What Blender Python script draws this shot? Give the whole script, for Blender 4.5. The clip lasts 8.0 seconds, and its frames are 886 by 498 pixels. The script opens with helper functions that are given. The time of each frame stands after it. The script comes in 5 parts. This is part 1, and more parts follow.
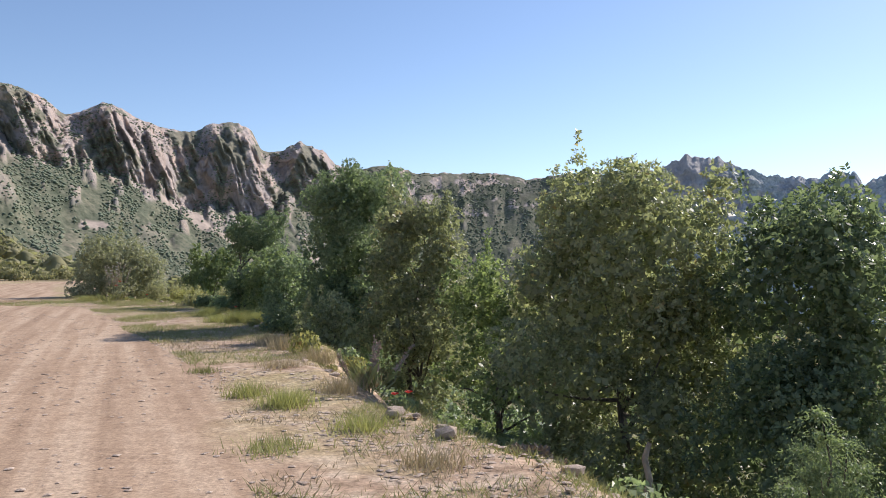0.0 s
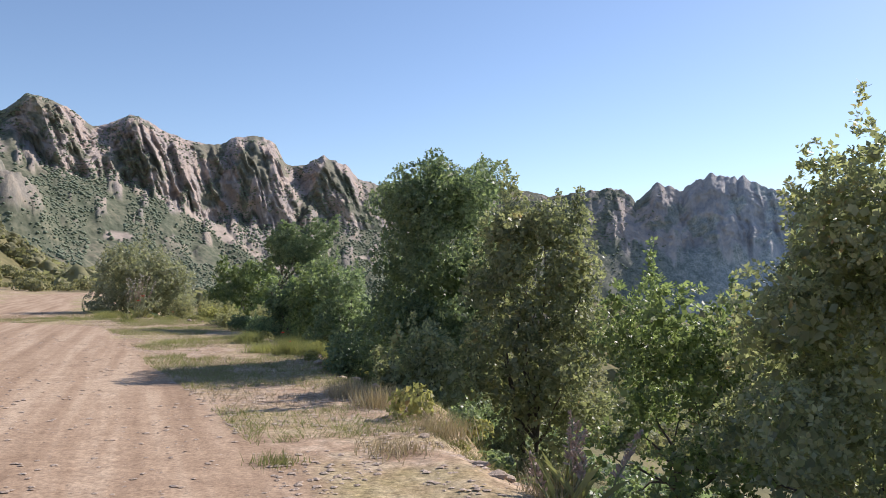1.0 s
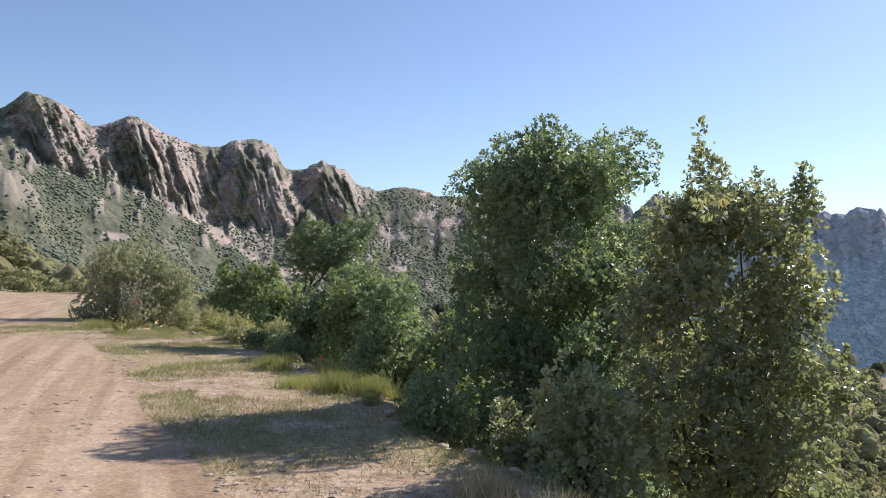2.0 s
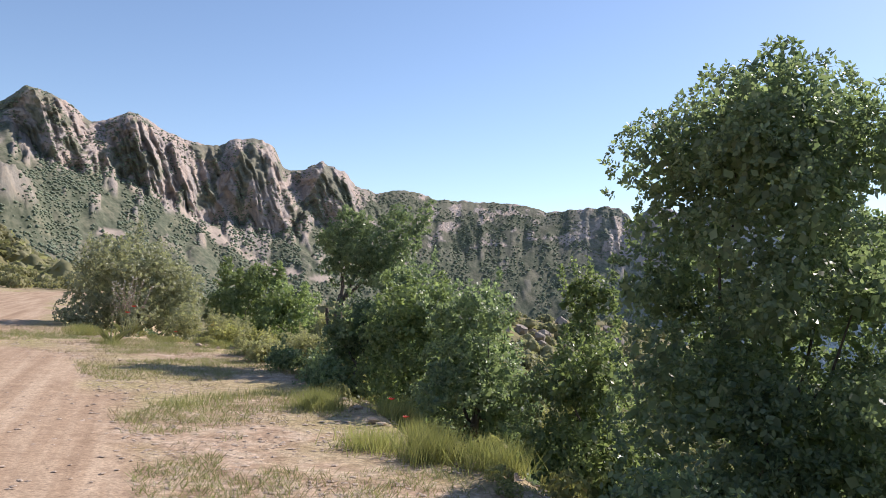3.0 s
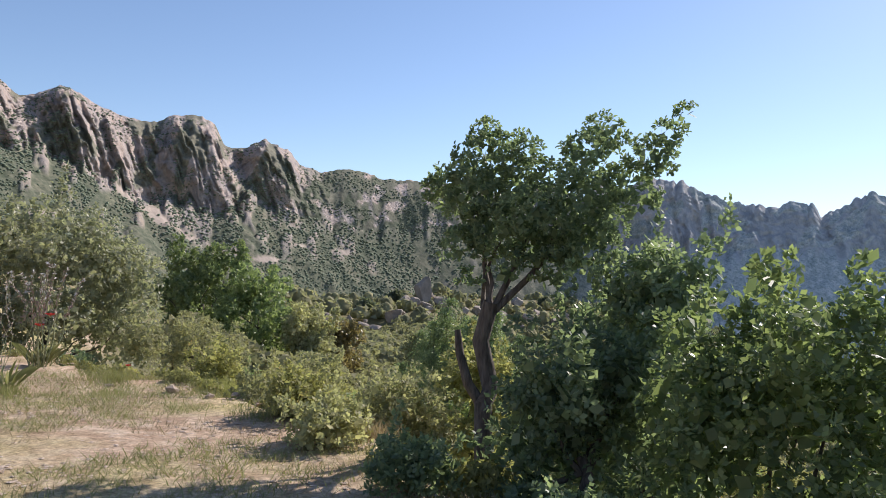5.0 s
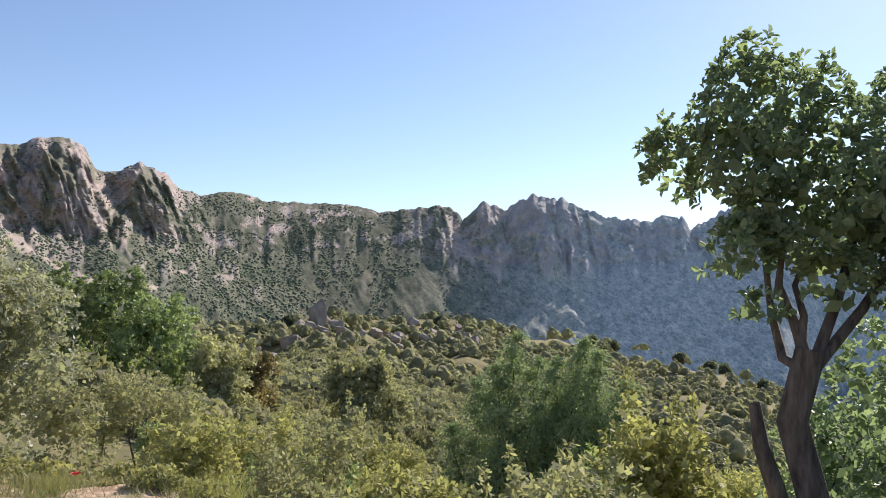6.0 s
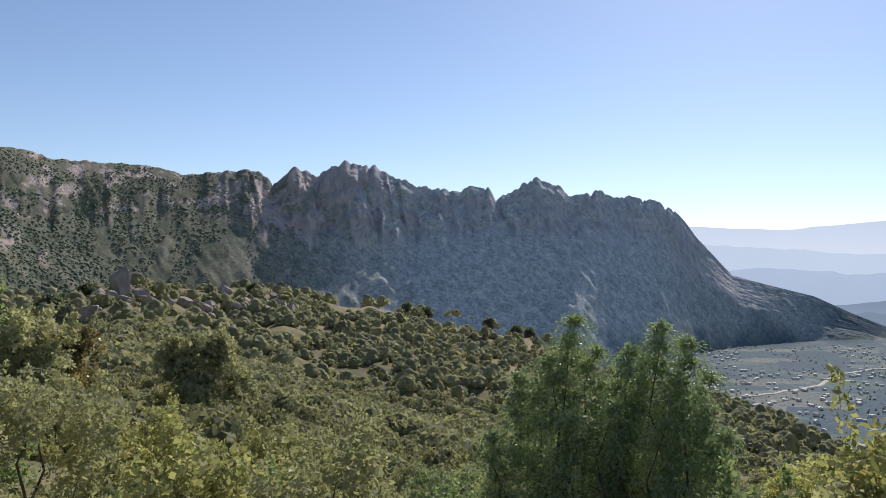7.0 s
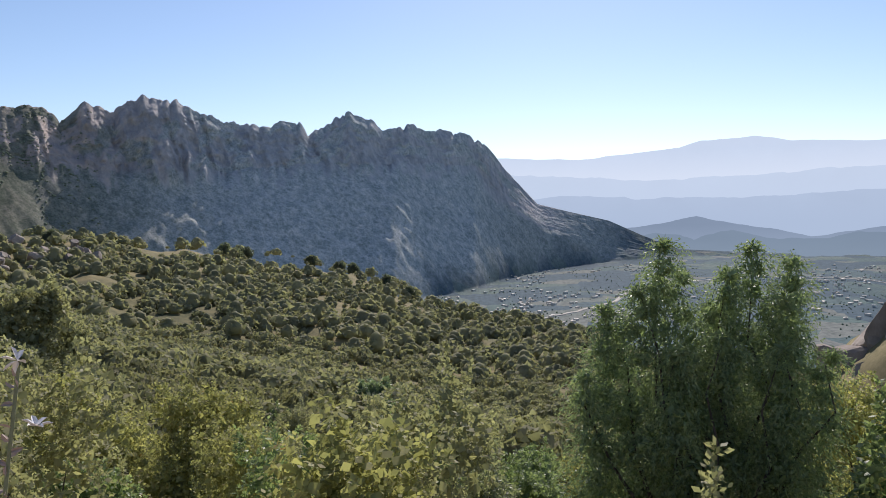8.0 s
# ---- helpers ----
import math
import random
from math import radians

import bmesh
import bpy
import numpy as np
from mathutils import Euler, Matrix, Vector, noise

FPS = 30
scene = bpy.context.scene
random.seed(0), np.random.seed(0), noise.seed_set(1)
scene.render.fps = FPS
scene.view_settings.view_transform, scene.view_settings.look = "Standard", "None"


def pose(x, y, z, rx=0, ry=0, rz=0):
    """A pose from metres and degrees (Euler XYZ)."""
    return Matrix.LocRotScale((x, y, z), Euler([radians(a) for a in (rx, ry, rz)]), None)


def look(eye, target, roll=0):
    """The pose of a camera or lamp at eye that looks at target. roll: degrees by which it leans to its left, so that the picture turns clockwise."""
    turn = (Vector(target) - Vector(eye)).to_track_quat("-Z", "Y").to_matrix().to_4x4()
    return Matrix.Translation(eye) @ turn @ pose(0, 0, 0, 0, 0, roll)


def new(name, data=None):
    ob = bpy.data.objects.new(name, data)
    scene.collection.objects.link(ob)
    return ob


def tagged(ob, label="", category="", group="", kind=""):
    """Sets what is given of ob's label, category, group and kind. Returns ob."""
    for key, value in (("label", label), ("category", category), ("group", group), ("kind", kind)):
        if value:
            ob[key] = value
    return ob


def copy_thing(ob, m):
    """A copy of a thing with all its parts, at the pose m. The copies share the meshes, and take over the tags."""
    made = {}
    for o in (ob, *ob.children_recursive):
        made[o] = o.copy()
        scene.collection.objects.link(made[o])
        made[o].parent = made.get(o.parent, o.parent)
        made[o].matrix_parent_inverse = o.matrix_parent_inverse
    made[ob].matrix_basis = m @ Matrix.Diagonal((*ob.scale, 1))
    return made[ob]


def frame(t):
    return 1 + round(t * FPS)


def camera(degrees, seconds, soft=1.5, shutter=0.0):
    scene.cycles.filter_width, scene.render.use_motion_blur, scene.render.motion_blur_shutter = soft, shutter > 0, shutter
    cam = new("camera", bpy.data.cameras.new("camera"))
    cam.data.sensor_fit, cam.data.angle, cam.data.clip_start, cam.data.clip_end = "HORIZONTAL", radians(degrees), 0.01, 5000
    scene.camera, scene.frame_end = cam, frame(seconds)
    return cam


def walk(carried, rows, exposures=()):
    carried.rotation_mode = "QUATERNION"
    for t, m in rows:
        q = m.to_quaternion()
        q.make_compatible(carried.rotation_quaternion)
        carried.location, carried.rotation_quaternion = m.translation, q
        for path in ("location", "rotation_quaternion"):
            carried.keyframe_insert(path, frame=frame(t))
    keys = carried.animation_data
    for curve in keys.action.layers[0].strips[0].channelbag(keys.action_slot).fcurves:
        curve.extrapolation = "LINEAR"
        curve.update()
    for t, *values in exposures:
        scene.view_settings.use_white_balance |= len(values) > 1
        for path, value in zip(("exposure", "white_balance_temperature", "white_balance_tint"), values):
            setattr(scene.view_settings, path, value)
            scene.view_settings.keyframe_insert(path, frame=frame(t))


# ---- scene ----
cam = camera(59.3, 8.0, soft=0.8)
PATH = [
    (0, (1.714, -3.922, 1.293), (1.745, -1.923, 1.344), -0.0),
    (0.5, (0.984, -2.11, 1.32), (0.98, -0.111, 1.394), 0.6),
    (1, (0.193, -0.106, 1.372), (0.171, 1.891, 1.463), 0.9),
    (1.5, (-0.583, 1.922, 1.451), (-0.608, 3.92, 1.545), 1.3),
    (1.7, (-0.876, 2.665, 1.443), (-0.898, 4.663, 1.546), 1.6),
    (2.8, (-2.566, 6.58, 1.506), (-2.569, 8.577, 1.623), 3.0),
    (3, (-2.824, 7.402, 1.507), (-2.831, 9.398, 1.628), 3.3),
    (3.5, (-3.626, 9.57, 1.547), (-3.634, 11.567, 1.666), 3.7),
    (4, (-4.379, 11.706, 1.572), (-4.36, 13.703, 1.675), 3.8),
    (4.5, (-5.056, 13.64, 1.592), (-5.01, 15.638, 1.677), 3.4),
    (4.7, (-5.33, 14.38, 1.605), (-5.259, 16.377, 1.68), 3.2),
    (5.8, (-7.261, 18.619, 1.615), (-6.887, 20.58, 1.737), 1.7),
    (6, (-7.592, 19.263, 1.635), (-7.169, 21.213, 1.774), 0.9),
    (6.5, (-8.412, 20.686, 1.674), (-7.775, 22.58, 1.771), 0.1),
    (7, (-9.162, 21.937, 1.682), (-8.28, 23.731, 1.745), 0.9),
    (7.5, (-9.827, 23.024, 1.669), (-8.731, 24.698, 1.667), 0.6),
    (8, (-10.537, 24.058, 1.616), (-9.262, 25.595, 1.512), -1.2),
]
walk(cam, [(t, look(eye, aim, roll)) for t, eye, aim, roll in PATH],
     exposures=[(0, 0.30, 6250, 15), (1.5, 0.26, 6250, 15), (3, 0.40, 6350, 15), (3.5, 0.33, 6300, 15), (4.5, 0.20, 6200, 15), (6, 0.40, 6400, 15), (6.5, 0.0, 6200, 15), (7, -0.12, 6200, 15), (7.5, -0.20, 6200, 15), (8, -0.10, 6200, 16)])

# ---- world, sun, exposure ----
SUN_AZ, SUN_EL = 48.0, 36.0          # compass degrees from +y towards +x; height
world = bpy.data.worlds.new("sky")
scene.world = world
world.use_nodes = True
wn, wl = world.node_tree.nodes, world.node_tree.links
sky = wn.new("ShaderNodeTexSky")
sky.sky_type, sky.sun_disc = "NISHITA", False
sky.sun_elevation, sky.sun_rotation = radians(SUN_EL), radians(SUN_AZ)
sky.altitude, sky.air_density, sky.dust_density, sky.ozone_density = 900, 1.0, 0.4, 1.6
wn["Background"].inputs["Strength"].default_value = 0.12
wl.new(sky.outputs["Color"], wn["Background"].inputs["Color"])

sun = new("sun", bpy.data.lights.new("sun", "SUN"))
sun.data.energy, sun.data.angle, sun.data.color = 5.0, radians(0.53), (1.0, 0.93, 0.82)
sa, se = radians(SUN_AZ), radians(SUN_EL)
sun.matrix_world = look((math.sin(sa) * math.cos(se) * 50, math.cos(sa) * math.cos(se) * 50, math.sin(se) * 50), (0, 0, 0))


# ---- numpy helpers ----
def lattice(ix, iy, seed):
    n = (ix.astype(np.int64) * 374761393 + iy.astype(np.int64) * 668265263 + seed * 1442695041) & 0x7FFFFFFF
    n = ((n ^ (n >> 13)) * 1274126177) & 0x7FFFFFFF
    n = ((n ^ (n >> 16)) * 668265263) & 0x7FFFFFFF
    return ((n ^ (n >> 15)) & 0xFFFF) / 65535.0


def vnoise(x, y, seed=0):
    """Smooth noise of 0 to 1 on arrays."""
    x, y = np.asarray(x, float), np.asarray(y, float)
    ix, iy = np.floor(x), np.floor(y)
    fx, fy = x - ix, y - iy
    fx, fy = fx * fx * fx * (fx * (fx * 6 - 15) + 10), fy * fy * fy * (fy * (fy * 6 - 15) + 10)
    a, b = lattice(ix, iy, seed), lattice(ix + 1, iy, seed)
    c, d = lattice(ix, iy + 1, seed), lattice(ix + 1, iy + 1, seed)
    return (a + (b - a) * fx) * (1 - fy) + (c + (d - c) * fx) * fy


def fbm(x, y, octaves=4, seed=0, gain=0.5):
    out, amp, tot = 0.0, 1.0, 0.0
    for k in range(octaves):
        out = out + amp * vnoise(x * 2 ** k + 17.3 * k, y * 2 ** k - 9.1 * k, seed + k)
        tot += amp
        amp *= gain
    return out / tot


def ridged(x, y, octaves=4, seed=0):
    out, amp, tot = 0.0, 1.0, 0.0
    for k in range(octaves):
        out = out + amp * (1 - np.abs(2 * vnoise(x * 2 ** k + 5.7 * k, y * 2 ** k + 3.1 * k, seed + k) - 1))
        tot += amp
        amp *= 0.5
    return out / tot


def step(x, lo, hi):
    t = np.clip((np.asarray(x, float) - lo) / (hi - lo), 0, 1)
    return t * t * (3 - 2 * t)


def make_mesh(name, verts, faces, smooth=False):
    """A mesh from arrays of vertices and of faces (all with the same number of corners)."""
    verts, faces = np.asarray(verts, np.float32), np.asarray(faces, np.int32)
    me = bpy.data.meshes.new(name)
    n, k = faces.shape
    me.vertices.add(len(verts))
    me.vertices.foreach_set("co", verts.ravel())
    me.loops.add(n * k)
    me.loops.foreach_set("vertex_index", faces.ravel())
    me.polygons.add(n)
    me.polygons.foreach_set("loop_start", np.arange(0, n * k, k, dtype=np.int32))
    me.polygons.foreach_set("use_smooth", np.full(n, smooth))
    me.update(calc_edges=True)
    return me


def attach(ob, parent):
    ob.parent = parent
    return ob


def part(name, mesh, material, parent=None, label=""):
    """A mesh as one object, under a thing or part where parent is given."""
    if not mesh.materials:
        mesh.materials.append(material)
    ob = new(name, mesh)
    if parent:
        ob.parent = parent
    return tagged(ob, label)


def thing(name, x, y, z, label, category, group="", kind=""):
    ob = new(name)
    ob.location = (x, y, z)
    ob.empty_display_size = 0.2
    return tagged(ob, label, category, group, kind)


# ---- materials ----
def material(name):
    m = bpy.data.materials.new(name)
    m.use_nodes = True
    return m, m.node_tree.nodes, m.node_tree.links, m.node_tree.nodes["Principled BSDF"]


def node(nodes, kind, **values):
    n = nodes.new(kind)
    for k, v in values.items():
        n.inputs[k.replace("_", " ")].default_value = v
    return n


def ramp(nodes, links, source, stops):
    r = nodes.new("ShaderNodeValToRGB")
    e = r.color_ramp.elements
    while len(e) < len(stops):
        e.new(0.5)
    for el, (p, c) in zip(e, stops):
        el.position, el.color = p, (*c, 1)
    links.new(source, r.inputs["Fac"])
    return r.outputs["Color"]


def mixed(nodes, links, fac, a, b, blend="MIX"):
    m = nodes.new("ShaderNodeMix")
    m.data_type, m.blend_type = "RGBA", blend
    if isinstance(fac, (int, float)):
        m.inputs["Factor"].default_value = fac
    else:
        links.new(fac, m.inputs["Factor"])
    for sock, v in ((m.inputs["A"], a), (m.inputs["B"], b)):
        if isinstance(v, tuple):
            sock.default_value = (*v, 1)
        else:
            links.new(v, sock)
    return m.outputs["Result"]


def noise_tex(nodes, links, vector, scale, detail=5, rough=0.6):
    n = node(nodes, "ShaderNodeTexNoise", Scale=scale, Detail=detail, Roughness=rough)
    links.new(vector, n.inputs["Vector"])
    return n.outputs["Fac"]


def leaf_material(name, dark, light, gloss=0.38, through_light=0.45, dry=None, relief=0.0, grain=1.6, sheen=0.45):
    """Leaves: colour from leaf to leaf and clump to clump, light through the blade."""
    m, n, l, p = material(name)
    geo, info, co = n.new("ShaderNodeNewGeometry"), n.new("ShaderNodeObjectInfo"), n.new("ShaderNodeTexCoord")
    patch = noise_tex(n, l, co.outputs["Object"], grain, 3 if not relief else 6)
    a = n.new("ShaderNodeMath")
    a.operation, a.use_clamp = "MULTIPLY_ADD", True
    l.new(geo.outputs["Random Per Island"], a.inputs[0])
    a.inputs[1].default_value = 0.6
    b = n.new("ShaderNodeMath")
    b.operation = "MULTIPLY_ADD"
    l.new(patch, b.inputs[0])
    b.inputs[1].default_value, b.inputs[2].default_value = 1.1, -0.38
    l.new(b.outputs[0], a.inputs[2])
    stops = [(0.0, dark), (1.0, light)]
    if dry:
        stops = [(0.0, dark), (0.8, light), (0.93, dry)]
    col = ramp(n, l, a.outputs[0], stops)
    tint = n.new("ShaderNodeHueSaturation")
    v = n.new("ShaderNodeMath")
    v.operation = "MULTIPLY_ADD"
    l.new(info.outputs["Random"], v.inputs[0])
    v.inputs[1].default_value, v.inputs[2].default_value = 0.35, 0.82
    l.new(v.outputs[0], tint.inputs["Value"])
    l.new(col, tint.inputs["Color"])
    l.new(tint.outputs["Color"], p.inputs["Base Color"])
    p.inputs["Roughness"].default_value = gloss
    p.inputs["Specular IOR Level"].default_value = sheen
    if relief:
        bump = node(n, "ShaderNodeBump", Strength=1.0, Distance=relief)
        l.new(noise_tex(n, l, co.outputs["Object"], grain * 2.2, 5, 0.7), bump.inputs["Height"])
        l.new(bump.outputs["Normal"], p.inputs["Normal"])
    tr = n.new("ShaderNodeBsdfTranslucent")
    warm = mixed(n, l, 1.0, tint.outputs["Color"], (1.15, 1.25, 0.85), "MULTIPLY")
    l.new(warm, tr.inputs["Color"])
    mx = n.new("ShaderNodeMixShader")
    mx.inputs[0].default_value = through_light
    l.new(p.outputs[0], mx.inputs[1])
    l.new(tr.outputs[0], mx.inputs[2])
    l.new(mx.outputs[0], n["Material Output"].inputs["Surface"])
    return m


M_OAK = leaf_material("oak_leaves", (0.105, 0.145, 0.090), (0.380, 0.435, 0.250), gloss=0.42, through_light=0.5, sheen=0.38)
M_OAK_BROWN = leaf_material("oak_leaves_brownish", (0.150, 0.165, 0.100), (0.450, 0.445, 0.270), gloss=0.42, through_light=0.5, dry=(0.40, 0.29, 0.17), sheen=0.45)
M_BRIGHT = leaf_material("bright_leaves", (0.110, 0.150, 0.075), (0.400, 0.450, 0.205), gloss=0.42, through_light=0.5, sheen=0.4)
M_CREST = leaf_material("crest_oak_leaves", (0.110, 0.125, 0.085), (0.250, 0.260, 0.175), gloss=0.6, sheen=0.2, grain=0.5)
M_YELLOW = leaf_material("yellow_green_leaves", (0.215, 0.215, 0.092), (0.54, 0.495, 0.22), dry=(0.42, 0.26, 0.13), gloss=0.6, sheen=0.2)
M_OLIVE = leaf_material("grey_olive_leaves", (0.255, 0.250, 0.145), (0.57, 0.525, 0.305), gloss=0.6, sheen=0.2)
M_GREY_OLIVE = leaf_material("pale_olive_leaves", (0.26, 0.265, 0.170), (0.58, 0.555, 0.385), gloss=0.5)
M_ORANGE = leaf_material("rusty_leaves", (0.20, 0.165, 0.08), (0.42, 0.32, 0.15))
M_JUNIPER = leaf_material("juniper_needles", (0.120, 0.160, 0.090), (0.390, 0.445, 0.225), gloss=0.5, through_light=0.4)
M_SCRUB = leaf_material("scrub_foliage", (0.180, 0.176, 0.098), (0.430, 0.390, 0.225), gloss=0.8, through_light=0.4, sheen=0.12)
M_SCRUB_WIDE = leaf_material("hillside_foliage", (0.210, 0.208, 0.122), (0.460, 0.420, 0.255), gloss=0.8, through_light=0.4, grain=0.35, sheen=0.12)
# next two foliage colours are lightened to paint in distance haze
M_FAR = leaf_material("hazed_scrub_foliage", (0.180, 0.215, 0.150), (0.275, 0.295, 0.205), gloss=0.9, through_light=0.2, sheen=0.1)
M_VALLEY = leaf_material("hazed_valley_foliage", (0.24, 0.29, 0.25), (0.34, 0.38, 0.31), gloss=0.9, through_light=0.4, sheen=0.1)
M_TUFT = leaf_material("yellow_green_grass", (0.215, 0.225, 0.085), (0.44, 0.41, 0.185), gloss=0.6, through_light=0.4, sheen=0.2)
M_GRASS = leaf_material("green_grass", (0.21, 0.215, 0.085), (0.43, 0.41, 0.19), gloss=0.6, through_light=0.3)
M_STRAW = leaf_material("dry_grass", (0.29, 0.225, 0.14), (0.54, 0.43, 0.285), gloss=0.7, through_light=0.2)


def bark_material(name, a, b):
    m, n, l, p = material(name)
    co = n.new("ShaderNodeTexCoord")
    mp = node(n, "ShaderNodeMapping", Scale=(14, 14, 3))
    l.new(co.outputs["Object"], mp.inputs["Vector"])
    f = noise_tex(n, l, mp.outputs["Vector"], 1.6, 6)
    l.new(ramp(n, l, f, [(0.35, a), (0.7, b)]), p.inputs["Base Color"])
    p.inputs["Roughness"].default_value = 0.9
    bump = node(n, "ShaderNodeBump", Strength=0.9, Distance=0.02)
    l.new(f, bump.inputs["Height"])
    l.new(bump.outputs["Normal"], p.inputs["Normal"])
    return m


M_BARK = bark_material("grey_brown_bark", (0.055, 0.042, 0.034), (0.20, 0.165, 0.135))
M_DEAD = bark_material("dead_wood", (0.16, 0.13, 0.10), (0.34, 0.29, 0.23))


def rock_material(name, a, b, c, scale=1.0):
    m, n, l, p = material(name)
    co, info = n.new("ShaderNodeTexCoord"), n.new("ShaderNodeObjectInfo")
    f = noise_tex(n, l, co.outputs["Object"], 2.2 * scale, 8, 0.65)
    g = noise_tex(n, l, co.outputs["Object"], 14 * scale, 5, 0.7)
    col = ramp(n, l, f, [(0.32, a), (0.52, b), (0.72, c)])
    col = mixed(n, l, 0.35, col, ramp(n, l, g, [(0.3, (0.35, 0.33, 0.31)), (0.7, (1.0, 0.98, 0.95))]), "MULTIPLY")
    l.new(col, p.inputs["Base Color"])
    p.inputs["Roughness"].default_value = 0.92
    bump = node(n, "ShaderNodeBump", Strength=0.7, Distance=0.05 / scale)
    l.new(g, bump.inputs["Height"])
    l.new(bump.outputs["Normal"], p.inputs["Normal"])
    return m


M_STONE = rock_material("pale_field_stone", (0.40, 0.295, 0.22), (0.56, 0.43, 0.335), (0.70, 0.58, 0.47), 4)
M_BOULDER = rock_material("grey_boulder", (0.22, 0.18, 0.145), (0.37, 0.305, 0.25), (0.48, 0.41, 0.34), 0.4)


def plain(name, colour, rough=0.7, spread=0.15, scale=6.0):
    m, n, l, p = material(name)
    co = n.new("ShaderNodeTexCoord")
    f = noise_tex(n, l, co.outputs["Object"], scale, 4)
    lo, hi = tuple(c * (1 - spread) for c in colour), tuple(min(1, c * (1 + spread)) for c in colour)
    l.new(ramp(n, l, f, [(0.3, lo), (0.7, hi)]), p.inputs["Base Color"])
    p.inputs["Roughness"].default_value = rough
    return m


M_PETAL = plain("white_petals", (0.80, 0.76, 0.74), 0.6, 0.1, 30)
M_BUD = plain("pinkish_buds", (0.42, 0.32, 0.27), 0.7, 0.2, 60)
M_STALK = plain("pale_green_stalk", (0.24, 0.25, 0.13), 0.7, 0.2, 30)
M_RED = plain("red_petals", (0.62, 0.04, 0.03), 0.6, 0.2, 40)
M_HOUSE = plain("whitewashed_wall", (0.70, 0.64, 0.55), 0.9, 0.12, 0.3)
M_ROOF = plain("pale_roof_sheet", (0.60, 0.52, 0.44), 0.7, 0.25, 0.2)
M_TRACK = plain("pale_valley_road", (0.50, 0.45, 0.38), 0.95, 0.1, 0.05)


def attribute(nodes, name):
    a = nodes.new("ShaderNodeAttribute")
    a.attribute_name = name
    return a.outputs["Fac"]


def ground_material():
    m, n, l, p = material("mountain_ground")
    co = n.new("ShaderNodeTexCoord")
    pos = co.outputs["Object"]
    road, rock, dry, along, across, field = (attribute(n, k) for k in ("road", "rock", "dry", "along", "across", "field"))
    n_fine, n_mid = noise_tex(n, l, pos, 30, 6, 0.75), noise_tex(n, l, pos, 3.2, 6, 0.65)
    n_grit = noise_tex(n, l, pos, 11, 6, 0.75)
    n_big, n_far = noise_tex(n, l, pos, 0.35, 5), noise_tex(n, l, pos, 0.02, 8, 0.65)
    # wheel tracks: noise drawn out along the road
    comb = n.new("ShaderNodeCombineXYZ")
    for sock, src, k in (("X", along, 0.12), ("Y", across, 2.6)):
        mul = n.new("ShaderNodeMath")
        mul.operation = "MULTIPLY"
        l.new(src, mul.inputs[0])
        mul.inputs[1].default_value = k
        l.new(mul.outputs[0], comb.inputs[sock])
    n_rut = noise_tex(n, l, comb.outputs[0], 1.0, 3)
    dust = ramp(n, l, n_rut, [(0.34, (0.37, 0.255, 0.17)), (0.48, (0.47, 0.335, 0.23)), (0.62, (0.56, 0.42, 0.30))])
    dust = mixed(n, l, 0.38, dust, ramp(n, l, n_mid, [(0.36, (0.62, 0.57, 0.54)), (0.56, (1.0, 1.0, 1.0))]), "MULTIPLY")
    dust = mixed(n, l, 0.36, dust, ramp(n, l, n_grit, [(0.36, (0.55, 0.5, 0.48)), (0.52, (1.0, 1.0, 1.0)), (0.66, (1.3, 1.27, 1.22))]), "MULTIPLY")
    dust = mixed(n, l, 0.6, dust, ramp(n, l, n_fine, [(0.34, (0.42, 0.38, 0.36)), (0.56, (1.05, 1.03, 1.0)), (0.72, (1.35, 1.3, 1.25))]), "MULTIPLY")
    # verge: pale dry soil with straw and thin green
    soil = ramp(n, l, n_mid, [(0.34, (0.36, 0.245, 0.17)), (0.48, (0.53, 0.385, 0.28)), (0.62, (0.66, 0.52, 0.405))])
    green = ramp(n, l, n_fine, [(0.36, (0.25, 0.235, 0.085)), (0.62, (0.54, 0.47, 0.22))])
    thin = n.new("ShaderNodeMath")
    thin.operation, thin.use_clamp = "MULTIPLY_ADD", True
    l.new(n_big, thin.inputs[0])
    thin.inputs[1].default_value, thin.inputs[2].default_value = 4.0, -1.75
    verge = mixed(n, l, thin.outputs[0], soil, green)
    verge = mixed(n, l, 0.7, verge, ramp(n, l, n_grit, [(0.36, (0.42, 0.40, 0.33)), (0.5, (0.9, 0.88, 0.82)), (0.64, (1.35, 1.28, 1.2))]), "MULTIPLY")
    verge = mixed(n, l, 0.75, verge, ramp(n, l, n_fine, [(0.3, (0.45, 0.43, 0.4)), (0.62, (1.0, 1.0, 1.0))]), "MULTIPLY")
    # hillside soil and dry grass
    hill = ramp(n, l, n_far, [(0.36, (0.15, 0.14, 0.07)), (0.52, (0.20, 0.175, 0.09)), (0.66, (0.29, 0.235, 0.125))])
    n_scrub = noise_tex(n, l, pos, 0.16, 6, 0.75)
    hill = mixed(n, l, 0.75, hill, ramp(n, l, n_scrub, [(0.38, (0.42, 0.46, 0.36)), (0.52, (0.85, 0.85, 0.75)), (0.66, (1.25, 1.12, 0.95))]), "MULTIPLY")
    # distant slopes: separate bushes read as dots on paler soil
    def dotted(scale, lo, hi, dark):
        vor = node(n, "ShaderNodeTexVoronoi", Scale=scale, Randomness=1.0)
        l.new(pos, vor.inputs["Vector"])
        return ramp(n, l, vor.outputs["Distance"], [(lo, dark), (hi, (1.0, 1.0, 1.0))])
    coarse = noise_tex(n, l, pos, 0.05, 8, 0.78)
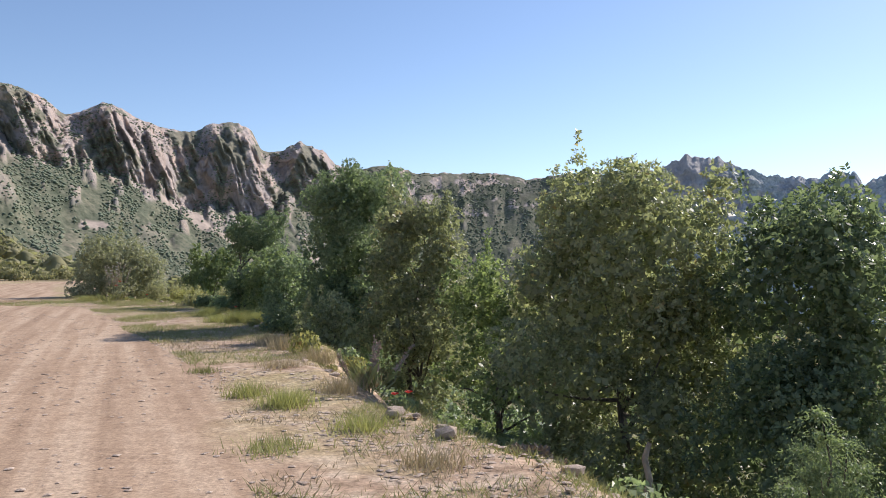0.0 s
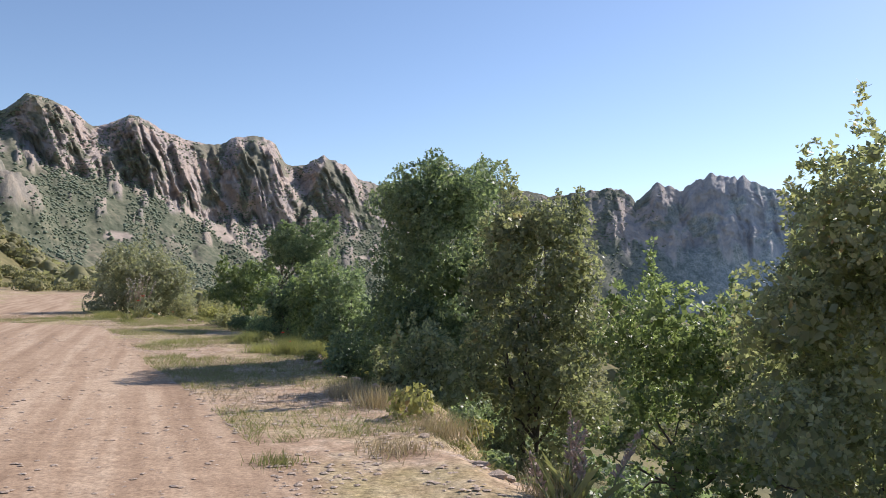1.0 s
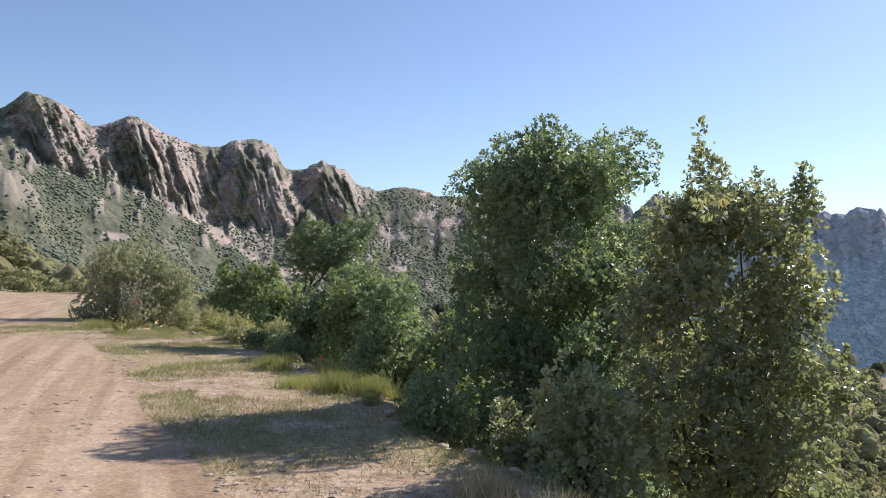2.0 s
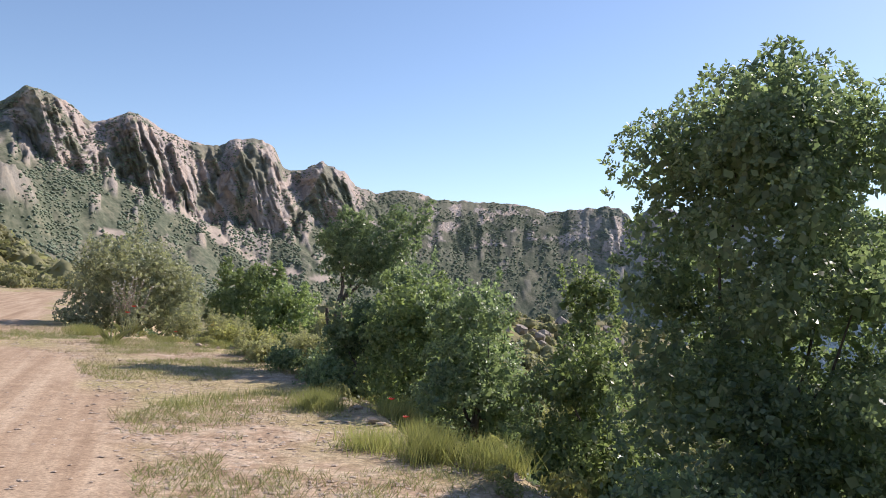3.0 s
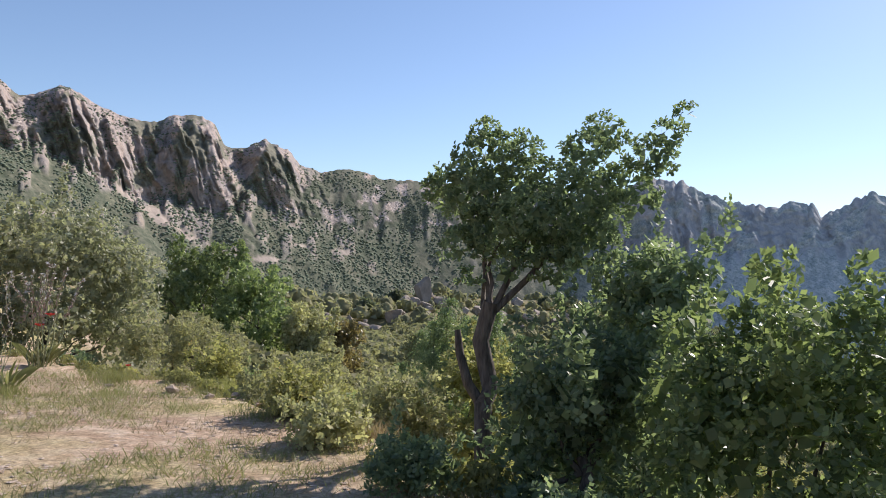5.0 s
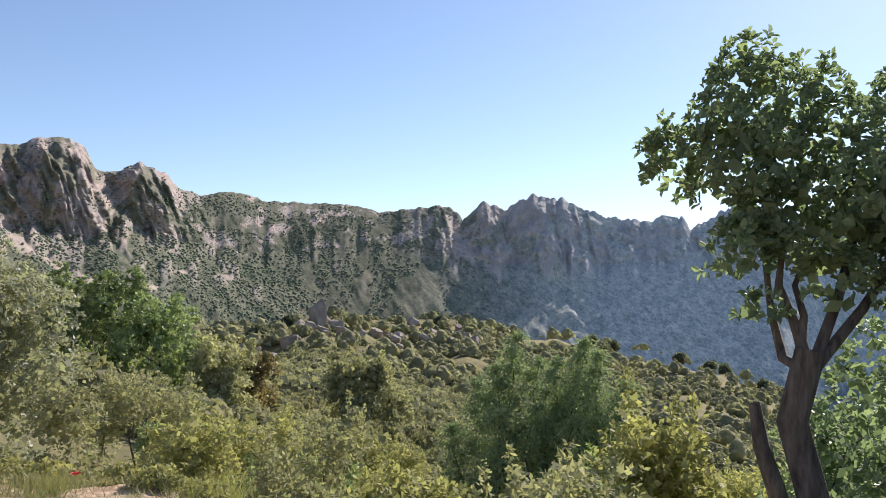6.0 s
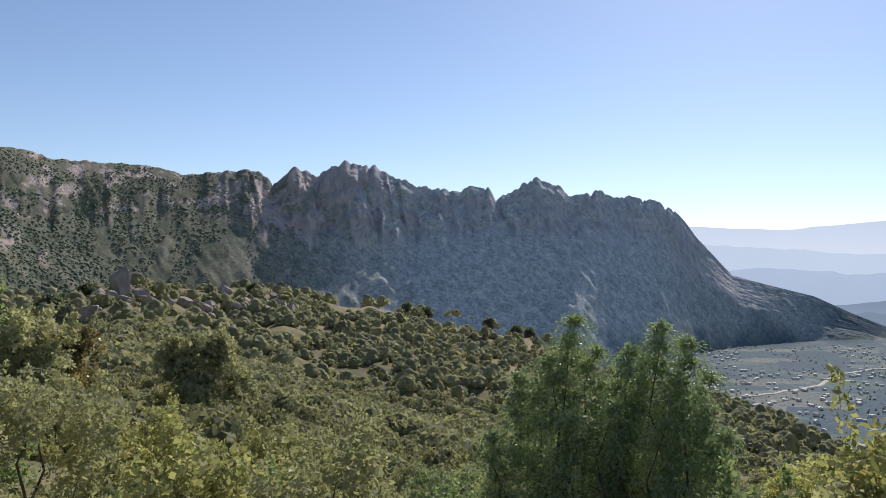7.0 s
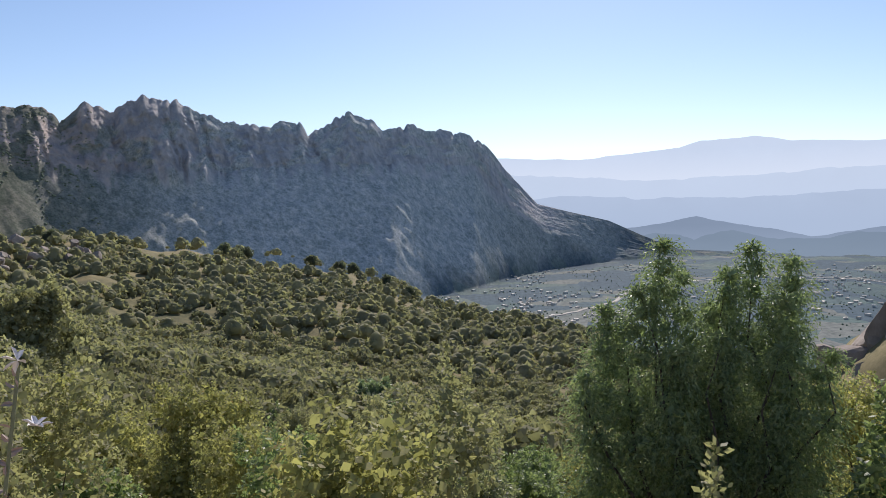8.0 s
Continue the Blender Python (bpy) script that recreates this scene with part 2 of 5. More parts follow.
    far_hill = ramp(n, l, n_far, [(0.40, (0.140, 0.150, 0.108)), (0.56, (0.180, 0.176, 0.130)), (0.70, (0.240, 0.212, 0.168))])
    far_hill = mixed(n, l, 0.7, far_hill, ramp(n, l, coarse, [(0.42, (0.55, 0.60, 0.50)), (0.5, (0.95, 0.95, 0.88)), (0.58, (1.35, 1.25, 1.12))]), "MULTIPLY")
    # eastern ridge: distance haze put into a lifted, greyer slope colour
    haze_mix = attribute(n, "haze_mix")
    hazed_hill = ramp(n, l, n_far, [(0.40, (0.53, 0.535, 0.53)), (0.56, (0.59, 0.585, 0.57)), (0.70, (0.65, 0.63, 0.605))])
    hazed_hill = mixed(n, l, 0.7, hazed_hill, ramp(n, l, coarse, [(0.42, (0.60, 0.66, 0.66)), (0.5, (0.95, 0.97, 0.97)), (0.58, (1.28, 1.22, 1.16))]), "MULTIPLY")
    remote_hill = mixed(n, l, haze_mix, far_hill, hazed_hill)
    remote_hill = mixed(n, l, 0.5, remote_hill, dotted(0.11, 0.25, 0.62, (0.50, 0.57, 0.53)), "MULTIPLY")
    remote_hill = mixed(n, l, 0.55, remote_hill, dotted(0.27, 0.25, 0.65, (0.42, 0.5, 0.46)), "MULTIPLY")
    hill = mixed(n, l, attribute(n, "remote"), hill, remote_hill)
    scree = ramp(n, l, noise_tex(n, l, pos, 0.09, 7, 0.75), [(0.35, (0.33, 0.27, 0.23)), (0.65, (0.50, 0.40, 0.335))])
    straw = ramp(n, l, n_scrub, [(0.38, (0.16, 0.14, 0.065)), (0.5, (0.25, 0.205, 0.098)), (0.64, (0.33, 0.27, 0.14))])
    # limestone cliffs: bands drawn out downwards, ochre stains
    mp = node(n, "ShaderNodeMapping", Scale=(0.05, 0.05, 0.016))
    l.new(pos, mp.inputs["Vector"])
    streak = noise_tex(n, l, mp.outputs["Vector"], 1.0, 9, 0.68)
    cliff = ramp(n, l, streak, [(0.30, (0.40, 0.355, 0.34)), (0.46, (0.52, 0.435, 0.395)), (0.58, (0.62, 0.485, 0.405)), (0.74, (0.70, 0.52, 0.395))])
    # eastern rock is lifted and cooled to put distance haze into its colour
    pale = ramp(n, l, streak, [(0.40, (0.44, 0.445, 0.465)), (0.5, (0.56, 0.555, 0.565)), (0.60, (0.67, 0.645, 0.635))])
    cliff = mixed(n, l, haze_mix, cliff, pale)
    crack = noise_tex(n, l, pos, 0.11, 8, 0.75)
    cliff = mixed(n, l, 0.6, cliff, ramp(n, l, crack, [(0.36, (0.68, 0.67, 0.68)), (0.6, (1.0, 1.0, 1.0))]), "MULTIPLY")
    # valley floor: parcels of pasture, olive groves and stubble, blued as painted distance haze
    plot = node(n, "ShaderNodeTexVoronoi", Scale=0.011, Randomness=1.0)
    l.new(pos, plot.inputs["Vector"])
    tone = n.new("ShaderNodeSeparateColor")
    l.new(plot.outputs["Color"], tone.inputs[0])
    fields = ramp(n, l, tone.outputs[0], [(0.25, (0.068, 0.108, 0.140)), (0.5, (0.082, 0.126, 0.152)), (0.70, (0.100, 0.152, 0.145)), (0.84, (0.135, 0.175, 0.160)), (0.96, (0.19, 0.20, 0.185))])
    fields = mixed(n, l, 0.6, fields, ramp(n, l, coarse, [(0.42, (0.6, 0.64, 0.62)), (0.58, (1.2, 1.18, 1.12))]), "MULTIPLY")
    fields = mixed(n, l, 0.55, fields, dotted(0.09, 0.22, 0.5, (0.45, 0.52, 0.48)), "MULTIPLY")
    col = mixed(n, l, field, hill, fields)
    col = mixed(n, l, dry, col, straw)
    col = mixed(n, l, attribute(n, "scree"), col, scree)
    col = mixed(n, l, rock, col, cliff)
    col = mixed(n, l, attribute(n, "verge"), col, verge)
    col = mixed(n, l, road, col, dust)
    l.new(col, p.inputs["Base Color"])
    p.inputs["Roughness"].default_value = 0.95
    p.inputs["Specular IOR Level"].default_value = 0.2
    bump = node(n, "ShaderNodeBump", Strength=0.6, Distance=0.03)
    l.new(n_mid, bump.inputs["Height"])
    bump2 = node(n, "ShaderNodeBump", Strength=0.5, Distance=0.008)
    l.new(n_fine, bump2.inputs["Height"])
    l.new(bump.outputs["Normal"], bump2.inputs["Normal"])
    bump3 = node(n, "ShaderNodeBump", Strength=0.8, Distance=9.0)
    l.new(crack, bump3.inputs["Height"])
    l.new(bump2.outputs["Normal"], bump3.inputs["Normal"])
    mixn = n.new("ShaderNodeMix")
    mixn.data_type = "VECTOR"
    l.new(rock, mixn.inputs["Factor"])
    l.new(bump2.outputs["Normal"], mixn.inputs["A"])
    l.new(bump3.outputs["Normal"], mixn.inputs["B"])
    l.new(mixn.outputs["Result"], p.inputs["Normal"])
    return m


M_GROUND = ground_material()


# backdrop that glows by itself: haze and low mist are put into the emission
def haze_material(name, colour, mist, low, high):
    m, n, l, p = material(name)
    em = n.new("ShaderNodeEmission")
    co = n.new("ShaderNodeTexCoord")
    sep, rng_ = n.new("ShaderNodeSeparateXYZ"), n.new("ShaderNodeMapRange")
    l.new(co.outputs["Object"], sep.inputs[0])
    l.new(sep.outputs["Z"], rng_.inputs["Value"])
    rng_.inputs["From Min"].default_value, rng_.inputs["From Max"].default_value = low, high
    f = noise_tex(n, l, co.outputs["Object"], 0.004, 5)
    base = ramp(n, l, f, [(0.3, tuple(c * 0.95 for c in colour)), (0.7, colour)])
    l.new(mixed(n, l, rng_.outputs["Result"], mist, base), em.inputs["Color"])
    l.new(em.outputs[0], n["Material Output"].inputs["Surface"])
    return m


# ---- the ground, one sheet ----
# road frame: u runs along the road, v to its right
UX, UY, VX, VY = -0.370, 0.929, 0.929, 0.370
OX, OY = 6.0, -16.0        # where the sheet's rays start
CX, CY = -9.0, 22.0        # the viewpoint round which the hills are laid out

CREST_WEST = [(-60, 8), (-48, 9), (-36, 10.4), (-32, 9.6), (-30.65, 10.6), (-29.3, 11.8), (-28, 11.65), (-26.9, 11.3), (-25.2, 10.15),
              (-24.2, 10.35), (-22.9, 11.06), (-21.6, 10.7), (-20.2, 10.0), (-18.5, 9.63), (-16.4, 9.68), (-15.9, 10.15), (-13.7, 10.33),
              (-12.8, 9.86), (-12.1, 8.7), (-11.5, 8.38), (-10.5, 8.6), (-9.3, 9.27), (-8.3, 8.87), (-7.4, 8.53), (-6.7, 7.76),
              (-5.25, 7.25), (-4, 7.55), (-2.35, 7.6), (-0.64, 7.08), (4.8, 7.1), (6.3, 7.0), (7.5, 6.58), (10.95, 7.1)]
CREST_EAST = [(12, 7.35), (12.6, 7.1), (13.7, 6.35), (15.2, 7.43), (16.8, 6.93), (18.8, 8.09), (20.1, 7.65), (21.1, 7.76), (22.2, 6.96),
              (23.9, 6.5), (26.8, 6.1), (27.4, 5.9), (28, 6.32), (29.5, 6.38), (30, 5.64), (30.5, 6.06), (31.6, 6.07), (32, 6.56), (33, 6.98),
              (34.5, 6.69), (35.3, 5.87), (37.1, 6.07), (38.3, 5.78), (39.9, 5.57), (41.6, 5.35), (42.6, 4.83), (43.6, 3.63), (44.9, 2.05),
              (46.6, 0.18), (48.9, -0.43), (51.7, -1.12), (54, -2.2), (56.5, -3.2), (62, -3.5), (80, -3.5)]


def table(x, rows):
    a = np.array(rows, float)
    return np.interp(x, a[:, 0], a[:, 1])


def crest_angle(az):
    return table(az, CREST_WEST + CREST_EAST)


def crest_reach(az):
    return table(az, [(-60, 780), (-30, 980), (-20, 1090), (-9, 1250), (0, 1430), (8, 1590), (16, 1730), (24, 1850), (30, 1950), (36, 2100), (42, 2400), (47, 2750), (56, 3300), (80, 3600)])


def cliff_foot_angle(az):
    return table(az, [(-60, 7), (-34, 9.2), (-31.2, 9.7), (-29.8, 9.2), (-27.7, 7.6), (-24, 7.3), (-20.9, 6.2), (-18.4, 5.1), (-13.6, 4.1), (-11, 4.4), (-9.2, 4.7), (-6.8, 4.2), (-1.1, 3.3),
                      (5, 3.9), (9.4, 4.2), (15.1, 3.2), (21.4, 2.9), (27.6, 3.2), (33.5, 3.4), (39.2, 3.3), (42, 2.9), (44, 0.6), (47, -1.5), (53, -3.1), (56, -3.7), (62, -3.8), (80, -3.8)])


def slope_foot(az):
    r = table(az, [(-60, 480), (-30, 620), (-20, 740), (-12, 880), (-6, 970), (0, 1075), (8, 1230), (15, 1340), (24, 1450), (30, 1530), (36, 1640), (42, 1930), (47, 2480), (50, 2720), (56, 3080), (80, 3200)])
    z = table(az, [(-60, 6), (-30, -2), (-20, -12), (-12, -34), (-6, -66), (0, -100), (8, -142), (15, -169), (30, -198), (42, -200), (80, -200)])
    return r, z


def verge_edge(u):
    return table(u, [(-30, 2.9), (-0.6, 3.0), (3, 2.85), (6, 3.0), (10, 3.25), (14, 3.35), (20, 3.3), (24, 3.2), (26, 2.9), (28, 1.9), (31, 0.1), (34, -1.5), (40, -2), (60, 0), (200, 0)])


def road_edge(u):
    return table(u, [(-30, 1.0), (0, 1.1), (2.5, 1.3), (6, 1.32), (9.5, 1.05), (13.5, 0.5), (16, 0.35), (18.5, 0.1), (21, -0.3), (24, -0.6), (26, -2.0), (28, -6), (30, -12)])


def spur_crest(az):
    """Reach and height angle of the scrubby spur's skyline."""
    r = table(az, [(-12, 170), (3.8, 215), (12, 280), (25, 330), (36, 330), (42, 300), (50, 220), (58, 170), (75, 150)])
    e = table(az, [(-12, -1.5), (-4, -2.4), (0.4, -2.2), (3.8, -1.2), (11, -1.3), (14.7, -1.2), (17.6, -2.3), (23.4, -2.6), (29.5, -3.6), (32.6, -4.2),
                   (36.8, -6.2), (39, -7.4), (42.4, -8.0), (49.4, -9.6), (54, -12), (75, -14)])
    return r, e


def height(x, y):
    """The lie of the land out to the foot of the mountains."""
    u, v = x * UX + y * UY, x * VX + y * VY
    d = v - verge_edge(u) + (fbm(x * 0.7, y * 0.7, 3, 6) - 0.5) * 1.0
    dx, dy = x - CX, y - CY
    r, az = np.hypot(dx, dy) + 1e-6, np.degrees(np.arctan2(dx, dy))
    flat = 0.05 * (fbm(x * 0.35, y * 0.35, 3, 5) - 0.5)
    e = np.maximum(d + 0.5, 0)
    bank = -(0.62 * np.minimum(e, 2.5) * step(e, 0, 1.2) + 0.27 * np.maximum(e - 2.5, 0))
    bank = bank + step(d, -0.9, -0.2) * step(0.5 - d, 0, 0.7) * (0.02 + 0.10 * (fbm(x * 2.6, y * 2.6, 3, 7) - 0.4))
    bank = bank + np.where(d > 0, 0.35 * np.minimum(d, 2) * (fbm(x * 0.5, y * 0.5, 3, 8) - 0.5), 0)
    # the shoulder beyond the bend, and the hill on the west
    west = 0.035 * np.maximum(-v - 8, 0) * step(u, 22, 55)
    hill = 25 * np.exp(-(((x - (CX + 130 * math.sin(radians(-43)))) / 30) ** 2 + ((y - (CY + 130 * math.cos(radians(-43)))) / 45) ** 2) / 1.4)
    near = flat + bank + west + hill * step(-v, 8, 40)
    # the spur
    rs, es = spur_crest(az)
    zs = 1.6 + rs * np.tan(np.radians(es))
    t = np.clip((r - 60) / (rs - 60), 0, 1)
    z60 = np.maximum(near, -30)
    on = z60 * (1 - t) + zs * t
    spur = np.where(r > 60, on, near)
    rf, zf = slope_foot(az)
    t2 = step(r, rs, np.minimum(rs + 380, rf))
    spur = np.where(r > rs, zs * (1 - t2) + zf * t2 - 0.0, spur)
    blend = step(az, -14, -7) * step(76 - az, 0, 8) * step(r, 40, 70)
    # west of the spur: a shallow fall, then the mountain's slope
    t3 = step(r, 140, np.maximum(rf, 141))
    side = near * (1 - t3) + zf * t3
    out = side * (1 - blend) + spur * blend
    rough = (fbm(x * 0.06, y * 0.06, 4, 21) - 0.5) * 5.0 * step(r, 70, 180)
    # crag at the valley's mouth
    top = table(az, [(64, -60), (65.2, -28), (67.4, -24), (69.3, -19), (73, -12), (80, -4), (90, -4), (110, -60)])
    shape = step(r, 118, 140) * step(190 - r, 0, 25)
    out = out + rough
    crag = np.maximum(top + 4 * (ridged(x * 0.05, y * 0.05, 5, 31) - 0.6) + 2 * (ridged(x * 0.22, y * 0.22, 3, 32) - 0.6) - out, 0) * shape
    return out + crag


def crag_mask(x, y):
    dx, dy = x - CX, y - CY
    r, az = np.hypot(dx, dy), np.degrees(np.arctan2(dx, dy))
    return step(az, 64, 65.5) * step(r, 122, 132) * step(195 - r, 0, 20)


AZ_COLS = np.concatenate([np.arange(-180, -48, 3.0), np.arange(-48, -36, 0.3), np.arange(-36, 52, 0.11), np.arange(52, 76, 0.2), np.arange(76, 180, 3.0)])
SLOPE_STEPS, CLIFF_STEPS = 54, 84


def smooth_crest(az):
    return sum(crest_angle(az + d) for d in (-5, -3.5, -2, -1, 0, 1, 2, 3.5, 5)) / 9


def crease(x, y, octaves, seed):
    """Sharp ribs with rounded hollows, about 0."""
    return ridged(x, y, octaves, seed) ** 1.5 - 0.45


def cliff_relief(az, t, east):
    """How far buttresses and ribs stand out of the face, in metres."""
    drift = (1 - t) * (2.4 - 1.6 * east)
    lean = az - drift + 0.7 * (fbm(az * 0.45, t * 1.6 + az * 0, 3, 89) - 0.5)
    out = np.clip((crest_angle(lean) - smooth_crest(lean)), -0.9, 0.9) * (26 - 6 * east)
    out = out + crease(lean * 0.42, t * 0.5 + az * 0, 3, 90) * 25 * (1 - 0.5 * east)
    out = out + crease(lean * 1.15 + 0.6 * fbm(az * 0.9, t * 2.5 + az * 0, 3, 3), t * 0.8 + az * 0, 3, 95) * 24
    out = out + crease(lean * 3.1, t * 1.7 + az * 0, 2, 96) * 12
    return out + (fbm(az * 1.1, t * 9 + az * 0, 4, 97, 0.6) - 0.5) * 22 + (fbm(az * 4.5, t * 16 + az * 0, 2, 98) - 0.5) * 7


def build_ground():
    az = AZ_COLS
    near_r = np.concatenate([[0.6, 2, 4, 6], np.geomspace(8, 300, 110)])
    rf, zf = slope_foot(az)
    rf = np.maximum(rf, 320)
    rc = crest_reach(az)
    zc = 1.6 + rc * np.tan(np.radians(crest_angle(az)))
    # finer serration of the crest
    east = step(az, -8, 14)
    wooded = table(az, [(-8, 0), (-4, 0.9), (9, 0.9), (14.5, 0)])
    knobs = np.sqrt(np.abs(2 * vnoise(az * 0.85, az * 0, 46) - 1)) + 0.6 * np.sqrt(np.abs(2 * vnoise(az * 2.1, az * 0, 47) - 1)) + 0.3 * np.sqrt(np.abs(2 * vnoise(az * 4.7, az * 0, 48) - 1))
    zc = zc + rc * (0.0048 * (1 - east) * (ridged(az * 1.25, az * 0 + 3, 4, 44) - 0.30) + 0.0072 * east * (knobs - 1.2) * step(46 - az, 0, 4) * (1 - 0.5 * wooded))
    zc = zc + rc * table(az, [(-60, 0.004), (-22, 0.0042), (-14, 0.0015), (-9, 0)])
    deep = np.clip((crest_angle(az) - cliff_foot_angle(az)) / 4.0, 0.1, 1)
    broad = np.clip((smooth_crest(az) - cliff_foot_angle(az)) / 4.0, 0.1, 1)
    rb = rc - 30 - 75 * broad - 60 * step(az, 43, 46)
    zb = 1.6 + rb * np.tan(np.radians(cliff_foot_angle(az)))
    rb_n = rb + 22 * (fbm(az * 0.8, az * 0, 3, 61) - 0.5) * deep
    zb_n = zb + 30 * (fbm(az * 0.9, az * 0, 4, 63, 0.6) - 0.5) * deep
    xs, ys, zs, rk = [], [], [], []
    a = np.radians(az)

    def ring(r, z, rock):
        xs.append(CX + r * np.sin(a)), ys.append(CY + r * np.cos(a)), zs.append(z), rk.append(rock)

    for r in near_r:
        k = 1 - step(r, 60, 200)
        cx, cy = CX + (OX - CX) * k, CY + (OY - CY) * k
        x, y = cx + r * np.sin(a), cy + r * np.cos(a)
        xs.append(x), ys.append(y), zs.append(height(x, y)), rk.append(np.zeros_like(az))
    # from 300 m to the slope's foot, then up to the cliffs
    for t in np.linspace(0, 1, 12)[1:]:
        r = 300 + (rf - 300) * t
        ring(r, height(CX + r * np.sin(a), CY + r * np.cos(a)), np.zeros_like(az))
    z_at_foot = zs[-1]
    foot_relief = cliff_relief(az, 0.0, east)
    for t in np.linspace(0, 1, SLOPE_STEPS + 1)[1:]:
        near_top = float(step(t, 0.8, 1.0)) ** 2
        r = rf + (rb - rf) * t + (rb_n - rb) * near_top - foot_relief * near_top * deep * (1 - 0.97 * wooded)
        x, y = CX + r * np.sin(a), CY + r * np.cos(a)
        z = z_at_foot + (zb - z_at_foot) * t ** (1.15 - 0.15 * east) + (zb_n - zb) * near_top
        shift = az + 3.0 * t
        gully = (ridged(shift * 0.17 + 0.6 * (fbm(az * 0.2, t * 2, 2, 70) - 0.5), t * 1.2 + az * 0.08, 2, 71) - 0.5) * r * 0.016 * math.sin(math.pi * min(t * 1.02, 1)) * np.clip(deep, 0.35, 1) * (1 - 0.8 * east)
        lumps = (fbm(x * 0.012, y * 0.012, 4, 75) - 0.5) * 52 * t * (1 - t) * 2.2 + (fbm(x * 0.05, y * 0.05, 3, 76) - 0.5) * 9 * min(1, 4 * t * (1 - t))
        crop = step(fbm(az * 1.1, t * 6, 4, 81), 0.60, 0.68) * step(t, 0.35, 0.8) * (1 - 0.85 * east)
        # a bare crag on the shoulder of the western slope
        crag = table(az, [(-48, 20), (-30, 25), (-28.6, 21), (-27.8, 9), (-26.9, 0)]) * float(step(t, 0.30, 0.42)) * float(step(0.66 - t, 0, 0.16))
        crag = crag * (0.35 + 1.1 * ridged(az * 1.1, t * 5 + az * 0, 4, 85))
        top = step(t + 0.35 * (fbm(az * 1.6, t * 7, 4, 83) - 0.5), 0.90, 0.99) * (1 - wooded)
        ring(r, z + gully + lumps + crop * 5 + crag, np.maximum.reduce([crop * 0.7, top * 0.8, 0.4 * step(crag, 12, 20) * step(0.56 - t, 0, 0.1)]))
    # cliffs: buttresses and ribs that lean as they rise
    for t in np.linspace(0, 1, CLIFF_STEPS + 1)[1:]:
        prof = (0.55 * t + 0.45 * t ** 4) * (1 - east) + t * east
        env = 1 - float(step(t, 0.75, 1.0)) * 0.8
        r = rb_n + (rc - rb_n) * prof - cliff_relief(az, t, east) * env * deep * (1 - 0.97 * wooded)
        z = zb_n + (zc - zb_n) * t + (fbm(az * 3, t * 6, 3, 93) - 0.5) * 8 * (1 - float(step(t, 0.8, 1.0))) * deep * (1 - 0.7 * wooded)
        ledge = step(fbm(az * 0.9 - t * 1.2, t * 3.4, 4, 103), 0.53, 0.60)
        green = np.clip(ledge * 0.85 + wooded * step(fbm(az * 1.2, t * 5, 4, 104), 0.40, 0.5), 0, 1)
        ring(r, z, np.clip(step(deep, 0.12, 0.4), 0, 1) * (1 - green))
    for k, drop in ((60, 18), (160, 90), (400, 260), (900, 330)):
        r = np.minimum(rc + k, 4800)
        ring(r, np.maximum(zc - drop, -230), np.ones_like(az) * 0.3)
    ring(np.full_like(az, 4850.0), np.full_like(az, -235.0), np.zeros_like(az))
    X, Y, Z, K = (np.array(q) for q in (xs, ys, zs, rk))
    rows, cols = X.shape
    i = np.arange(rows - 1)[:, None] * cols + np.arange(cols)[None, :]
    j = np.arange(rows - 1)[:, None] * cols + (np.arange(cols)[None, :] + 1) % cols
    faces = np.stack([i, i + cols, j + cols, j], -1).reshape(-1, 4)[:, ::-1]
    me = make_mesh("ground", np.stack([X, Y, Z], -1).reshape(-1, 3), faces, True)
    x, y, rock = X.ravel(), Y.ravel(), K.ravel()
    u, v = x * UX + y * UY, x * VX + y * VY
    wob = (fbm(x * 0.8, y * 0.8, 4, 33) - 0.5) * 1.1
    main = step(road_edge(u) - v + wob, -0.15, 0.35) * step(v, -9.5, -8.0)
    # the track that climbs away beyond the bend
    px = np.interp(y, [22, 30, 38, 47, 60, 75, 95], [-13, -17, -20, -25, -31, -34, -36])
    back = step(2.1 - np.abs(x - px) + wob, -0.2, 0.3) * step(y, 22, 26) * step(95 - y, 0, 8)
    road = np.maximum(main, back)
    r, az_ = np.hypot(x - CX, y - CY), np.degrees(np.arctan2(x - CX, y - CY))
    rs, es = spur_crest(az_)
    dry = step(fbm(x * 0.03, y * 0.03, 3, 55), 0.56, 0.64) * 0.35 * step(r, 40, 80) * step(700 - r, 0, 200)
    dry = np.maximum(dry, step(r + 30 * fbm(x * 0.05, y * 0.05, 3, 57), rs - 70, rs - 40) * step(az_, 17, 21) * step(36 - az_, 0, 5) * step(rs + 80 - r, 0, 20))
    dry = np.maximum(dry, 0.85 * step(az_, 62, 65) * step(r, 75, 95) * step(200 - r, 0, 20))
    el = np.degrees(np.arctan2(Z.ravel() - 1.6, r))
    # scree: one long chute below the second buttress, bare patches lower down
    spill = fbm(az_ * 0.8, el * 0.8, 4, 58)
    chute = table(el, [(1.4, -12.6), (2.1, -14.1), (4.5, -18.0), (7.0, -22.1)])
    wide = table(el, [(1.0, 0.0), (1.6, 0.5), (3.0, 0.75), (5.5, 0.55), (6.8, 0.15), (7.2, 0.0)])
    scree = step(wide * (0.45 + 1.1 * spill) - np.abs(az_ - chute), -0.12, 0.16) * (wide > 0)
